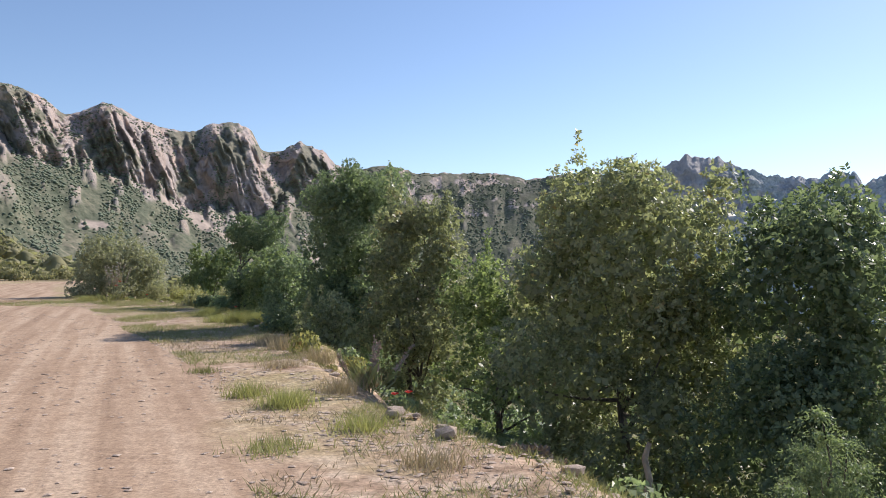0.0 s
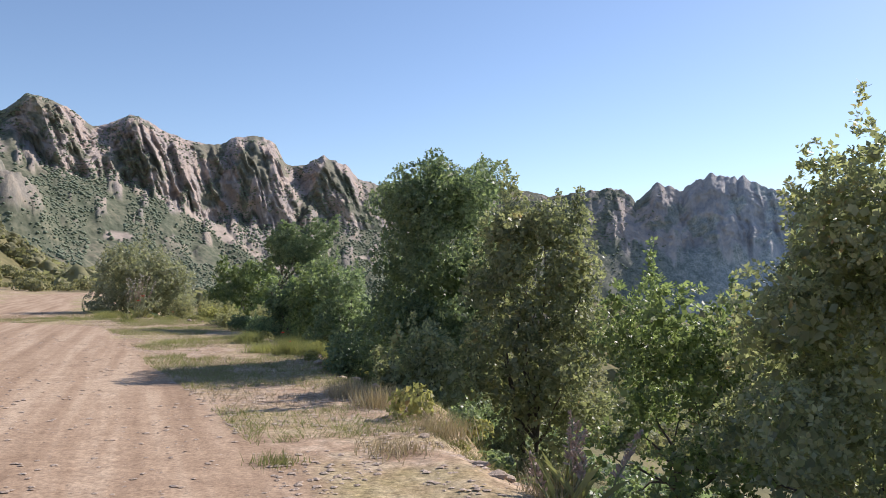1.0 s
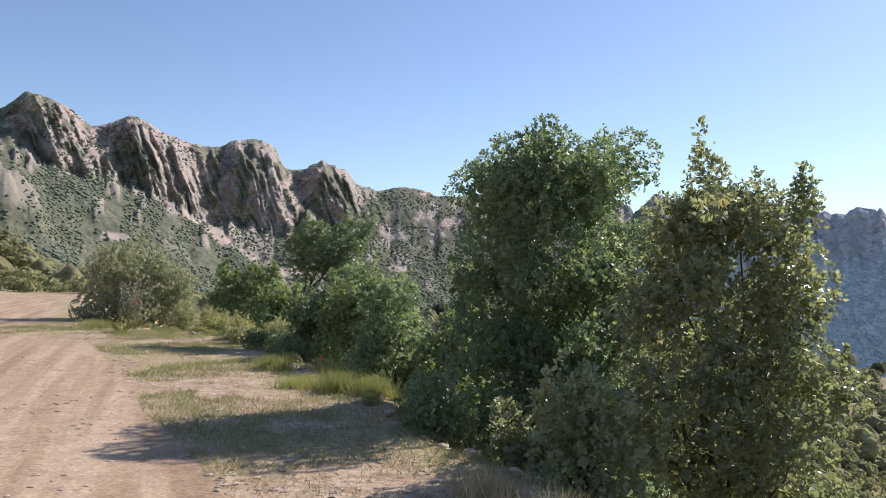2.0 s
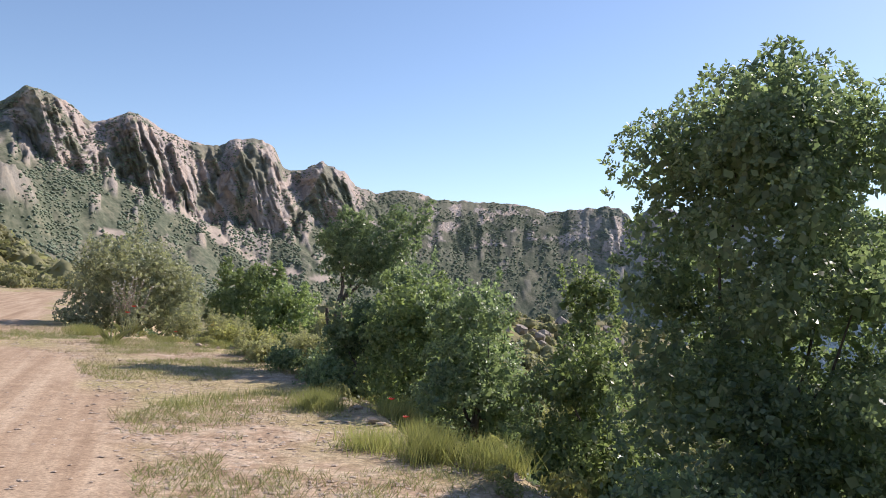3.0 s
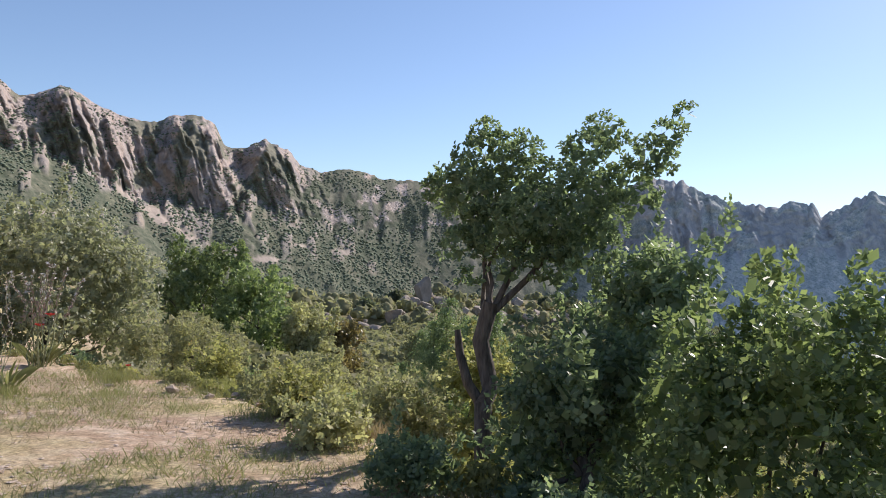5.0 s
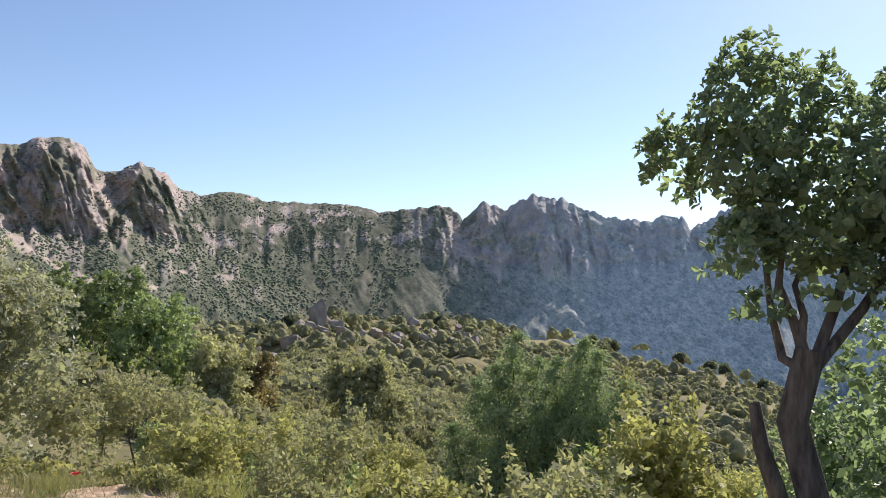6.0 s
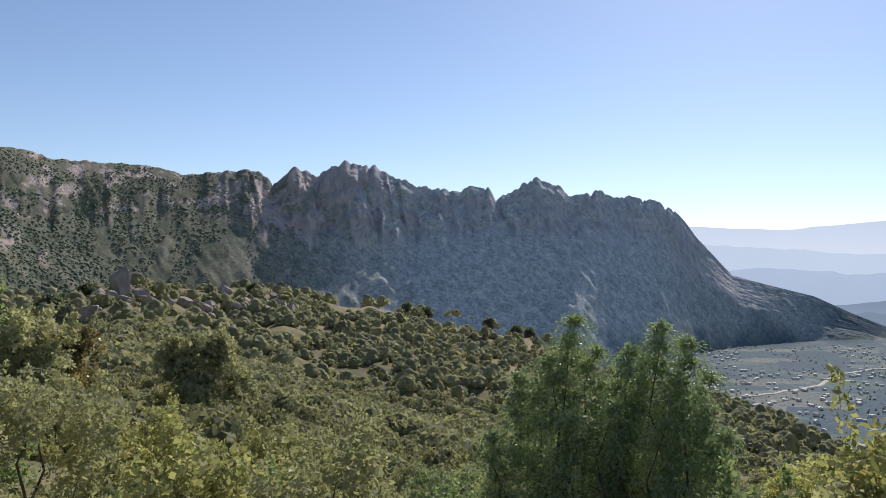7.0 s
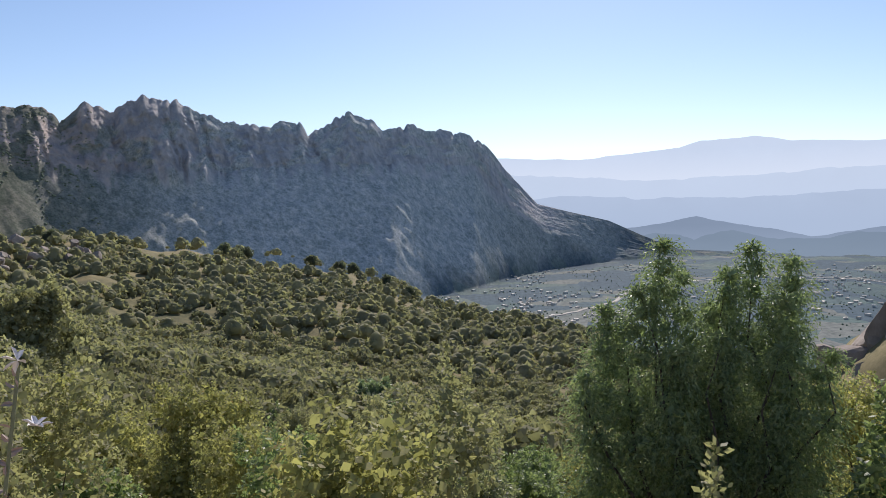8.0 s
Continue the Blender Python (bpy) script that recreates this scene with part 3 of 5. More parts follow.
    for a0, e0, wa, we in ((-11.4, 1.05, 1.3, 0.32), (-8.6, 0.75, 1.2, 0.25), (-6.2, 1.9, 0.8, 0.16), (-3.4, 1.6, 0.7, 0.2), (-23.5, 3.0, 1.0, 0.3)):
        scree = np.maximum(scree, step(1.5 * spill + 0.35 - ((az_ - a0) / wa) ** 2 - ((el - e0) / we) ** 2, 0, 0.3))
    scree = scree * step(r, 380, 480) * (rock < 0.3)
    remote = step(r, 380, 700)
    rock = np.maximum(rock * (1 - scree * 0.6), crag_mask(x, y))
    verge = step(60 - r, 0, 25) * step(3.0 + verge_edge(u) - v, -1, 1.5) + step(90 - r, 0, 40) * step(-az_, 20, 30)
    rfoot, _ = slope_foot(az_)
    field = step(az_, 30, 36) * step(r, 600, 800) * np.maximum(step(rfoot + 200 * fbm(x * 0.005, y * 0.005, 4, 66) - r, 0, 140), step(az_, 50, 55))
    rock = rock * (1 - step(az_, 46, 50))
    # one of these weights the haze painted into the eastern ridge's colour
    for name, val in (("road", road), ("rock", rock), ("dry", dry), ("along", u), ("across", v), ("field", field), ("verge", np.clip(verge, 0, 1)), ("haze_mix", step(az_, 8, 28) * (1 - 0.3 * step(az_, 40.5, 46)) * step(r, 300, 500)), ("remote", remote), ("scree", scree * 0.9)):
        me.attributes.new(name, "FLOAT", "POINT").data.foreach_set("value", np.asarray(val, np.float32))
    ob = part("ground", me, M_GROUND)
    tagged(ob, "dirt road, grassy verge and scrubby slopes rising to limestone cliffs", "ground", kind="structure")
    return X, Y, Z, scree.reshape(X.shape)


GX, GY, GZ, SCREE = build_ground()


def ground_z(x, y):
    return float(height(np.array([x]), np.array([y]))[0])

# ---- far ranges and sky's edge ----
def far_range(name, reach, az0, az1, angles, rough, colour, mist, label, seed):
    az = np.arange(az0, az1, 0.1)
    el = table(az, angles) + rough * (fbm(az * 0.5, az * 0, 5, seed) - 0.5) * 2
    rows = []
    for dr, k in ((-500, -1.0), (-200, 0.45), (0, 1.0), (150, 0.7)):
        top = 1.6 + reach * np.tan(np.radians(el))
        z = np.where(k > 0, -235 + (top + 235) * max(k, 0), -240)
        r = reach + dr
        rows.append(np.stack([CX + r * np.sin(np.radians(az)), CY + r * np.cos(np.radians(az)), z], -1))
    v = np.array(rows)
    c = len(az)
    i = np.arange(3)[:, None] * c + np.arange(c - 1)[None, :]
    f = np.stack([i, i + 1, i + c + 1, i + c], -1).reshape(-1, 4)
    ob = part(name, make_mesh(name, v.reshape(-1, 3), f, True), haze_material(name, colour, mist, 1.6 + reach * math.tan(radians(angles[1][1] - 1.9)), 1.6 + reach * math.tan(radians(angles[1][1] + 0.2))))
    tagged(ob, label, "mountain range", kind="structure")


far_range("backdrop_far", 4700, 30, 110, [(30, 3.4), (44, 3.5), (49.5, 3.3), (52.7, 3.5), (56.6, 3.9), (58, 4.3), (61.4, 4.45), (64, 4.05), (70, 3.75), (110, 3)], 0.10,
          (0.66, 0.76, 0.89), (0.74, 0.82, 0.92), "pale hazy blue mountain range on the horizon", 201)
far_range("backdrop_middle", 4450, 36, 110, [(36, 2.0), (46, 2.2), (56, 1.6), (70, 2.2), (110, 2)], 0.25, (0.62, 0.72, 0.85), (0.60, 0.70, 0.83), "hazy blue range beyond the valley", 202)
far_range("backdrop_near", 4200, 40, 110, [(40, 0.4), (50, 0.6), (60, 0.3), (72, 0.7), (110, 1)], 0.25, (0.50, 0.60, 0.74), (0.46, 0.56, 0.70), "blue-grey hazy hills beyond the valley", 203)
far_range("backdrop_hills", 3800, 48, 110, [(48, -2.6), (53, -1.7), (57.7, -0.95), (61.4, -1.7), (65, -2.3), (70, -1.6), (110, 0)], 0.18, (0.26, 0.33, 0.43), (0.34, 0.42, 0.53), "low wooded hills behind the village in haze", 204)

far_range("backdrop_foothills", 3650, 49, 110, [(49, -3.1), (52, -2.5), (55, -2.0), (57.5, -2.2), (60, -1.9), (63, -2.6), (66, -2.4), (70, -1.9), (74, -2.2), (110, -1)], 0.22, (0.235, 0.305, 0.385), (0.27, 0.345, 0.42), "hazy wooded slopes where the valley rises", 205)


# ---- leaves, limbs and clumps as arrays ----
def rand_unit(rng, n):
    p = rng.normal(size=(n, 3))
    return p / np.linalg.norm(p, axis=1, keepdims=True)


def unit(p):
    return p / np.maximum(np.linalg.norm(p, axis=1, keepdims=True), 1e-9)


def leaf_arrays(pos, along, up, length, width, fold=0.25):
    """Pointed leaves of two folded halves: six corners, two quads each."""
    along = unit(along)
    side = unit(np.cross(along, up))
    nrm = np.cross(side, along)
    L, W = np.asarray(length)[:, None], np.asarray(width)[:, None]
    b, t = pos, pos + along * L - nrm * L * 0.08
    drop = nrm * W * fold
    l1, l2 = pos + along * L * 0.33 + side * W * 0.5 + drop, pos + along * L * 0.72 + side * W * 0.36 + drop
    r1, r2 = pos + along * L * 0.33 - side * W * 0.5 + drop, pos + along * L * 0.72 - side * W * 0.36 + drop
    v = np.stack([b, l1, l2, t, r2, r1], 1).reshape(-1, 3)
    k = np.arange(len(pos))[:, None] * 6
    f = np.concatenate([k + np.array([0, 3, 2, 1]), k + np.array([0, 5, 4, 3])], 0)
    return v, f


def tube(points, radii, sides=6):
    """A tapering limb through points."""
    pts = np.asarray(points, float)
    v, f = [], []
    ang = np.linspace(0, 2 * math.pi, sides, endpoint=False)
    for k, p in enumerate(pts):
        d = pts[min(k + 1, len(pts) - 1)] - pts[max(k - 1, 0)]
        d = d / (np.linalg.norm(d) + 1e-9)
        a = np.cross(d, (0.31, 0.9, 0.13))
        a /= np.linalg.norm(a) + 1e-9
        b = np.cross(d, a)
        v.append(p + radii[k] * (np.cos(ang)[:, None] * a + np.sin(ang)[:, None] * b))
    for k in range(len(pts) - 1):
        for s in range(sides):
            f.append((k * sides + s, k * sides + (s + 1) % sides, (k + 1) * sides + (s + 1) % sides, (k + 1) * sides + s))
    return np.concatenate(v), np.array(f)


def join(pieces):
    v, f, n = [], [], 0
    for a, b in pieces:
        v.append(a), f.append(b + n)
        n += len(a)
    return np.concatenate(v), np.concatenate(f)


def bent(rng, a, b, n=5, sag=0.12):
    a, b = np.asarray(a, float), np.asarray(b, float)
    t = np.linspace(0, 1, n)[:, None]
    length = np.linalg.norm(b - a)
    p = a * (1 - t) + b * t + np.sin(math.pi * t) * rng.normal(size=3) * sag * length
    p[1:-1] += rng.normal(size=(n - 2, 3)) * 0.03 * length
    return p


def diamonds(pos, along, up, length, width):
    """Plain four-cornered leaves."""
    along = unit(along)
    side = unit(np.cross(along, up))
    L, W = np.asarray(length)[:, None], np.asarray(width)[:, None]
    mid = pos + along * L * 0.45
    v = np.stack([pos, mid + side * W * 0.5, pos + along * L, mid - side * W * 0.5], 1).reshape(-1, 3)
    return v, np.arange(len(pos) * 4).reshape(-1, 4)


def dome(rng, sides=9, lumps=4):
    """A low, lumpy mound of few triangles."""
    c = rand_unit(rng, lumps)
    c[:, 2] = np.abs(c[:, 2])
    w = 0.12 + 0.22 * rng.random(lumps)
    v, f = [(0, 0, 0.9)], []
    for rad, z in ((0.45, 0.74), (0.80, 0.42), (0.92, 0.05), (0.70, -0.35)):
        for k in range(sides):
            a = 2 * math.pi * (k + 0.5 * (z < 0.5)) / sides
            v.append((math.cos(a) * rad, math.sin(a) * rad, z))
    v = np.array(v)
    near = np.clip(unit(v) @ c.T, 0, 1) ** 6
    v = v * (0.78 + (near * w).sum(1)[:, None] + 0.10 * rng.random((len(v), 1)))
    for k in range(sides):
        n = (k + 1) % sides
        f.append((0, 1 + k, 1 + n))
        for ring in (1, 1 + sides, 1 + 2 * sides):
            f += [(ring + k, ring + sides + k, ring + sides + n), (ring + k, ring + sides + n, ring + n)]
    return v, np.array(f)


def crown_arrays(rng, clumps, density, leaf, shoots=0, shoot_len=0.5, fine=True):
    """Rosettes of leaves that face outwards all over clumps (x, y, z, radius), with larger leaves within."""
    P, A, U, FP, FA = [], [], [], [], []
    ring = 7
    for cx, cy, cz, rad in clumps:
        n = int(density * rad * rad * 4)
        sprays = max(8, n // ring)
        d = rand_unit(rng, sprays)
        d[:, 2] = np.where(d[:, 2] < -0.55, -d[:, 2], d[:, 2])
        knots = unit(rand_unit(rng, 6) + np.array([0, 0, 0.4]))
        swell = 0.80 + 0.30 * np.clip((d @ knots.T).max(1) - 0.55, 0, 1) / 0.45
        rr = rad * swell * (0.86 + 0.16 * rng.random(sprays))
        base = np.array([cx, cy, cz]) + d * rr[:, None] * np.array([1, 1, 0.92])
        twig = unit(d + np.array([0, 0, 0.45]) + 0.45 * rng.normal(size=d.shape))
        e1 = unit(np.cross(twig, rng.normal(size=d.shape)))
        e2 = np.cross(twig, e1)
        for k in range(ring):
            w = 2.4 * k + rng.random((sprays, 1))
            out = e1 * np.cos(w) + e2 * np.sin(w)
            P.append(base + twig * (leaf * 1.1 * (k / ring - 0.5)) + out * leaf * 0.12)
            A.append(unit(out + twig * (0.25 + 0.5 * k / ring) + 0.25 * rng.normal(size=d.shape)))
            U.append(unit(twig + 0.45 * rng.normal(size=d.shape)))
        m = max(6, int(n * 0.15))
        q = rand_unit(rng, m)
        FP.append(np.array([cx, cy, cz]) + q * rad * (0.25 + 0.42 * rng.random((m, 1))))
        FA.append(unit(np.cross(q, rng.normal(size=q.shape)) + 0.25 * q))
    for _ in range(shoots):
        cx, cy, cz, rad = clumps[rng.integers(len(clumps))]
        q = rng.normal(size=2) * rad * 0.5
        h = shoot_len * (0.35 + 0.65 * rng.random())
        n = int(h / leaf * 10)
        s = rng.random(n)
        lean = rng.normal(size=2) * 0.18
        P.append(np.stack([cx + q[0] + lean[0] * s * h, cy + q[1] + lean[1] * s * h, cz + rad * 0.6 + s * h], -1) + rng.normal(size=(n, 3)) * leaf * (0.9 - 0.6 * s[:, None]))
        A.append(unit(rand_unit(rng, n) + np.array([0, 0, 0.7])))
        U.append(rand_unit(rng, n) + np.array([0, 0, 0.8]))
    P, A, U = np.concatenate(P), np.concatenate(A), np.concatenate(U)
    FP, FA = np.concatenate(FP), np.concatenate(FA)
    L = leaf * (0.7 + 0.6 * rng.random(len(P)))
    FL = leaf * (1.5 + 0.9 * rng.random(len(FP)))
    inner = diamonds(FP, FA, rng.normal(size=FA.shape) + unit(FP - FP.mean(0)), FL, FL * 0.8)
    return join([leaf_arrays(P, A, U, L, L * 0.62) if fine else diamonds(P, A, U, L, L * 0.66), inner])


def clump_layout(rng, height_, spread, lift, count, size, broad=False):
    """Clump centres over an uneven crown from lift to height, wide in the middle."""
    out = []
    for k in range(count):
        t = rng.random() ** 0.8
        z = lift + (height_ - lift) * t
        w = spread * (0.45 + 0.55 * math.sin(math.pi * min(1, 0.22 + 0.72 * t)))
        if broad:
            w = spread * (0.7 + 0.3 * min(1, t * 2))
        a, q = rng.random() * 2 * math.pi, rng.random() ** 0.45
        rad = size * (0.7 + 0.6 * rng.random())
        reach = max(w - rad * 0.9, 0.1)
        out.append((math.cos(a) * q * reach, math.sin(a) * q * reach, max(z - rad * 0.9, lift + rad * 0.2), rad))
    return out


def woody(name, x, y, z, height_, spread, mat, label, category, seed, lift=0.1, count=26, size=0.42, density=680, leaf=0.055,
          trunk=0.06, shoots=6, group="", limbs=9, fine=False, fork=None, broad=False, skirt=0, crests=5):
    """A bush or small tree: a trunk, its limbs, and a crown of leaf sprays."""
    rng = np.random.default_rng(seed)
    ob = thing(name, x, y, z, label, category, group)
    clumps = clump_layout(rng, height_, spread, lift, count, size, broad)
    for k in range(skirt):
        a, rad = 2 * math.pi * (k + rng.random()) / skirt, size * (0.75 + 0.4 * rng.random())
        q, t = spread * (0.3 + 0.36 * rng.random()), rng.random() ** 0.9
        clumps.append((math.cos(a) * q, math.sin(a) * q, 0.15 + 0.72 * height_ * t, rad))
    for k in range(crests):
        a, q = 2 * math.pi * (k + rng.random()) / crests, spread * (0.15 + 0.55 * rng.random())
        rise, rad = height_ * (0.87 + 0.13 * rng.random()) - 1.15 * size, size * (0.55 + 0.25 * rng.random())
        for step_, small in ((0, 1.0), (0.95, 0.8), (1.75, 0.55)):
            clumps.append((math.cos(a) * q + 0.05 * step_ * rng.normal(), math.sin(a) * q + 0.05 * step_ * rng.normal(), rise + rad * step_, rad * small))
    top = np.array([*rng.normal(size=2) * 0.05, fork if fork else max(0.25, 0.4 * height_)])
    part("trunk", make_mesh("trunk", *tube(bent(rng, (0, 0, -0.3), top, 6, 0.05), [trunk * k for k in (1.5, 1.2, 1.05, 0.95, 0.85, 0.7)], 8), True), M_BARK, ob)
    for cx, cy, cz, rad in clumps[:limbs]:
        end = (cx * 0.9, cy * 0.9, max(cz, top[2] * 0.6))
        part("limb", make_mesh("limb", *tube(bent(rng, top * (0.35 + 0.6 * rng.random()), end, 6, 0.08), [trunk * k for k in (0.5, 0.4, 0.3, 0.22, 0.14, 0.05)], 5), True), M_BARK, ob)
    part("crown", make_mesh("crown", *crown_arrays(rng, clumps, density, leaf, shoots, 0.5, fine)), mat, ob)
    return ob


# ---- trees and bushes along the verge ----
HOLM = "bank trees and bushes"


def on_bank(name, x, y, top, spread, mat, label, category, seed, base=None, **kw):
    z = ground_z(x, y) if base is None else base
    if y > 26:
        kw.setdefault("density", 950 if y < 33 else 480), kw.setdefault("leaf", 0.042 if y < 33 else 0.062)
    return woody(name, x, y, z, top - z, spread, mat, label, category, seed, group=HOLM, **kw)


on_bank("holm_oak", 4.35, 6.7, 2.85, 2.15, M_OAK_BROWN, "large holm oak with brownish green crown on the bank", "tree", 1, count=80, size=0.5, shoots=10, lift=0.2, skirt=20, crests=6)
on_bank("holm_oak", 6.0, 4.6, 2.25, 1.7, M_OAK, "dark green holm oak overhanging the bank", "tree", 2, count=54, size=0.5, shoots=10, lift=0.2, skirt=10)
on_bank("holm_oak", 0.2, 14.2, 3.7, 1.72, M_OAK, "tall dark green holm oak beside the verge", "tree", 3, count=84, size=0.42, shoots=26, lift=0.2, broad=True, skirt=30, crests=10, density=950, leaf=0.05)
on_bank("holm_oak", 1.5, 11.6, 2.75, 1.45, M_OAK_BROWN, "holm oak with brown-tinged leaves on the bank", "tree", 4, count=50, size=0.36, shoots=30, lift=0.1, skirt=44)
on_bank("bush", 2.8, 8.9, 1.45, 1.35, M_BRIGHT, "light green leafy bush with upright shoots", "bush", 5, count=26, size=0.4, shoots=14)
on_bank("bush", 4.9, 9.6, 2.0, 1.4, M_OAK, "dense green bush below the bank", "bush", 6, count=26, size=0.45, shoots=8)
on_bank("bush", -0.1, 10.5, 0.75, 0.7, M_OAK_BROWN, "low brownish bush at the foot of an oak", "bush", 7, count=14, size=0.28, shoots=8)
on_bank("bush", -2.3, 18.3, 1.75, 1.05, M_OAK, "rounded dark green bush on the bank", "bush", 8, count=34, size=0.36, shoots=10, skirt=14)
on_bank("bush", -3.2, 20.3, 1.8, 1.1, M_BRIGHT, "rounded fresh green bush on the bank", "bush", 9, count=34, size=0.36, shoots=10, skirt=14)
on_bank("bush", -1.1, 16.5, 1.05, 1.15, M_BRIGHT, "light green spreading bush below the verge", "bush", 10, count=30, size=0.36, shoots=12, skirt=14)
on_bank("sapling", -0.95, 17.4, 1.95, 0.42, M_BRIGHT, "slender oak sapling rising from a bush", "sapling", 11, lift=0.9, count=10, size=0.2, shoots=6, trunk=0.03, density=900)
on_bank("bush", -3.6, 21.9, 2.2, 0.75, M_OAK, "green bush beside the forked oak", "bush", 12, count=18, size=0.34, shoots=8)
on_bank("bush", -3.0, 23.6, 1.85, 1.0, M_OAK, "tall dense dark green bush beside the forked oak", "bush", 31, count=34, size=0.36, shoots=10, skirt=12)
on_bank("bush", -1.9, 27.6, -0.3, 1.0, M_YELLOW, "yellow-green bush beside the tall juniper", "bush", 32, count=22, size=0.34, shoots=12)
on_bank("bush", -4.25, 21.4, 1.35, 0.95, M_OAK, "dark dense bush under the forked oak", "bush", 13, count=22, size=0.36, shoots=4)
on_bank("bush", -2.6, 25.2, 1.05, 1.2, M_OAK, "dense dark green bush behind the forked oak", "bush", 14, count=22, size=0.36, shoots=8)
on_bank("bush", -4.6, 24.9, 0.8, 0.75, M_YELLOW, "yellow-green bush behind the forked oak", "bush", 30, count=20, size=0.32, shoots=12)
on_bank("bush", -4.9, 25.9, 0.0, 0.7, M_BRIGHT, "low green bush on the slope", "bush", 15, count=14, size=0.3, shoots=10)
on_bank("bush", 1.2, 29.2, -1.35, 1.6, M_YELLOW, "yellow-green bush on the slope", "bush", 16, count=26, size=0.4, shoots=12)
on_bank("bush", -7.6, 37.4, -0.9, 1.9, M_YELLOW, "broad yellow-green bush below the road", "bush", 17, count=36, size=0.45, shoots=14)
on_bank("bush", -4.9, 37.9, -1.6, 1.6, M_YELLOW, "yellow-green bush with rusty leaves", "bush", 18, count=28, size=0.42, shoots=14)
on_bank("bush", -6.7, 31.4, -0.75, 0.75, M_BRIGHT, "bright green bush with upright shoots", "bush", 19, count=16, size=0.28, shoots=16)
on_bank("bush", -7.0, 28.6, 0.3, 1.1, M_OLIVE, "low grey-green bush at the verge's edge", "bush", 20, count=20, size=0.32, shoots=8)
on_bank("bush", -9.4, 31.0, 0.6, 1.2, M_OLIVE, "grey-green bush at the verge's edge", "bush", 21, count=20, size=0.36, shoots=8)
on_bank("bush", -12.9, 32.6, 3.1, 2.7, M_GREY_OLIVE, "large grey-olive bush at the road's bend", "bush", 22, count=60, size=0.55, shoots=16, density=330, leaf=0.075, skirt=20)
on_bank("tree", -17.0, 64.0, 3.1, 3.5, M_BRIGHT, "bright green leafy tree down the slope", "tree", 24, count=50, size=0.75, density=105, leaf=0.17, shoots=4, trunk=0.12)
on_bank("tree", -13.2, 62.0, 1.8, 3.3, M_BRIGHT, "bright green leafy tree down the slope", "tree", 25, count=46, size=0.75, density=105, leaf=0.17, shoots=4, trunk=0.12)
on_bank("tree", -10.2, 60.0, -0.4, 2.3, M_OLIVE, "grey-green tree down the slope", "tree", 26, count=34, size=0.7, density=105, leaf=0.17, shoots=4, trunk=0.1)
on_bank("bush", -9.0, 66.0, -1.4, 2.4, M_ORANGE, "rusty orange-brown bush down the slope", "bush", 27, count=30, size=0.7, density=105, leaf=0.17, shoots=4)
on_bank("tree", -2.6, 64.2, -1.6, 3.3, M_OLIVE, "spreading olive-green tree on the slope", "tree", 28, count=60, size=0.75, density=105, leaf=0.17, shoots=6, trunk=0.14)
on_bank("tree", 27.6, 80.5, -13.6, 2.6, M_OAK, "dark rounded tree on the hillside", "tree", 29, count=36, size=0.8, density=130, leaf=0.18, shoots=2, trunk=0.12)


for k, (az, r, w, h) in enumerate([(23.6, 322, 6.0, 6.5), (25.0, 318, 5.0, 5.5), (24.3, 310, 4.5, 5.0), (29.6, 322, 4.0, 4.5), (31.6, 322, 4.2, 5.0), (32.6, 318, 3.6, 4.5),
                                   (35.0, 320, 4.6, 5.5), (36.6, 312, 4.0, 5.0), (38.6, 300, 3.6, 4.5), (1.6, 205, 4.0, 5.0), (12.6, 270, 4.5, 4.0), (-0.5, 190, 3.6, 4.6)]):
    x, y = CX + r * math.sin(radians(az)), CY + r * math.cos(radians(az))
    woody("oak", x, y, ground_z(x, y) - 0.3, h * 0.8, w * 0.8, M_CREST, "dark rounded oak on the spur's crest", "tree", 150 + k, group="crest oaks", count=16, size=1.7, density=11, leaf=0.6, trunk=0.25, shoots=0, limbs=3, crests=0)


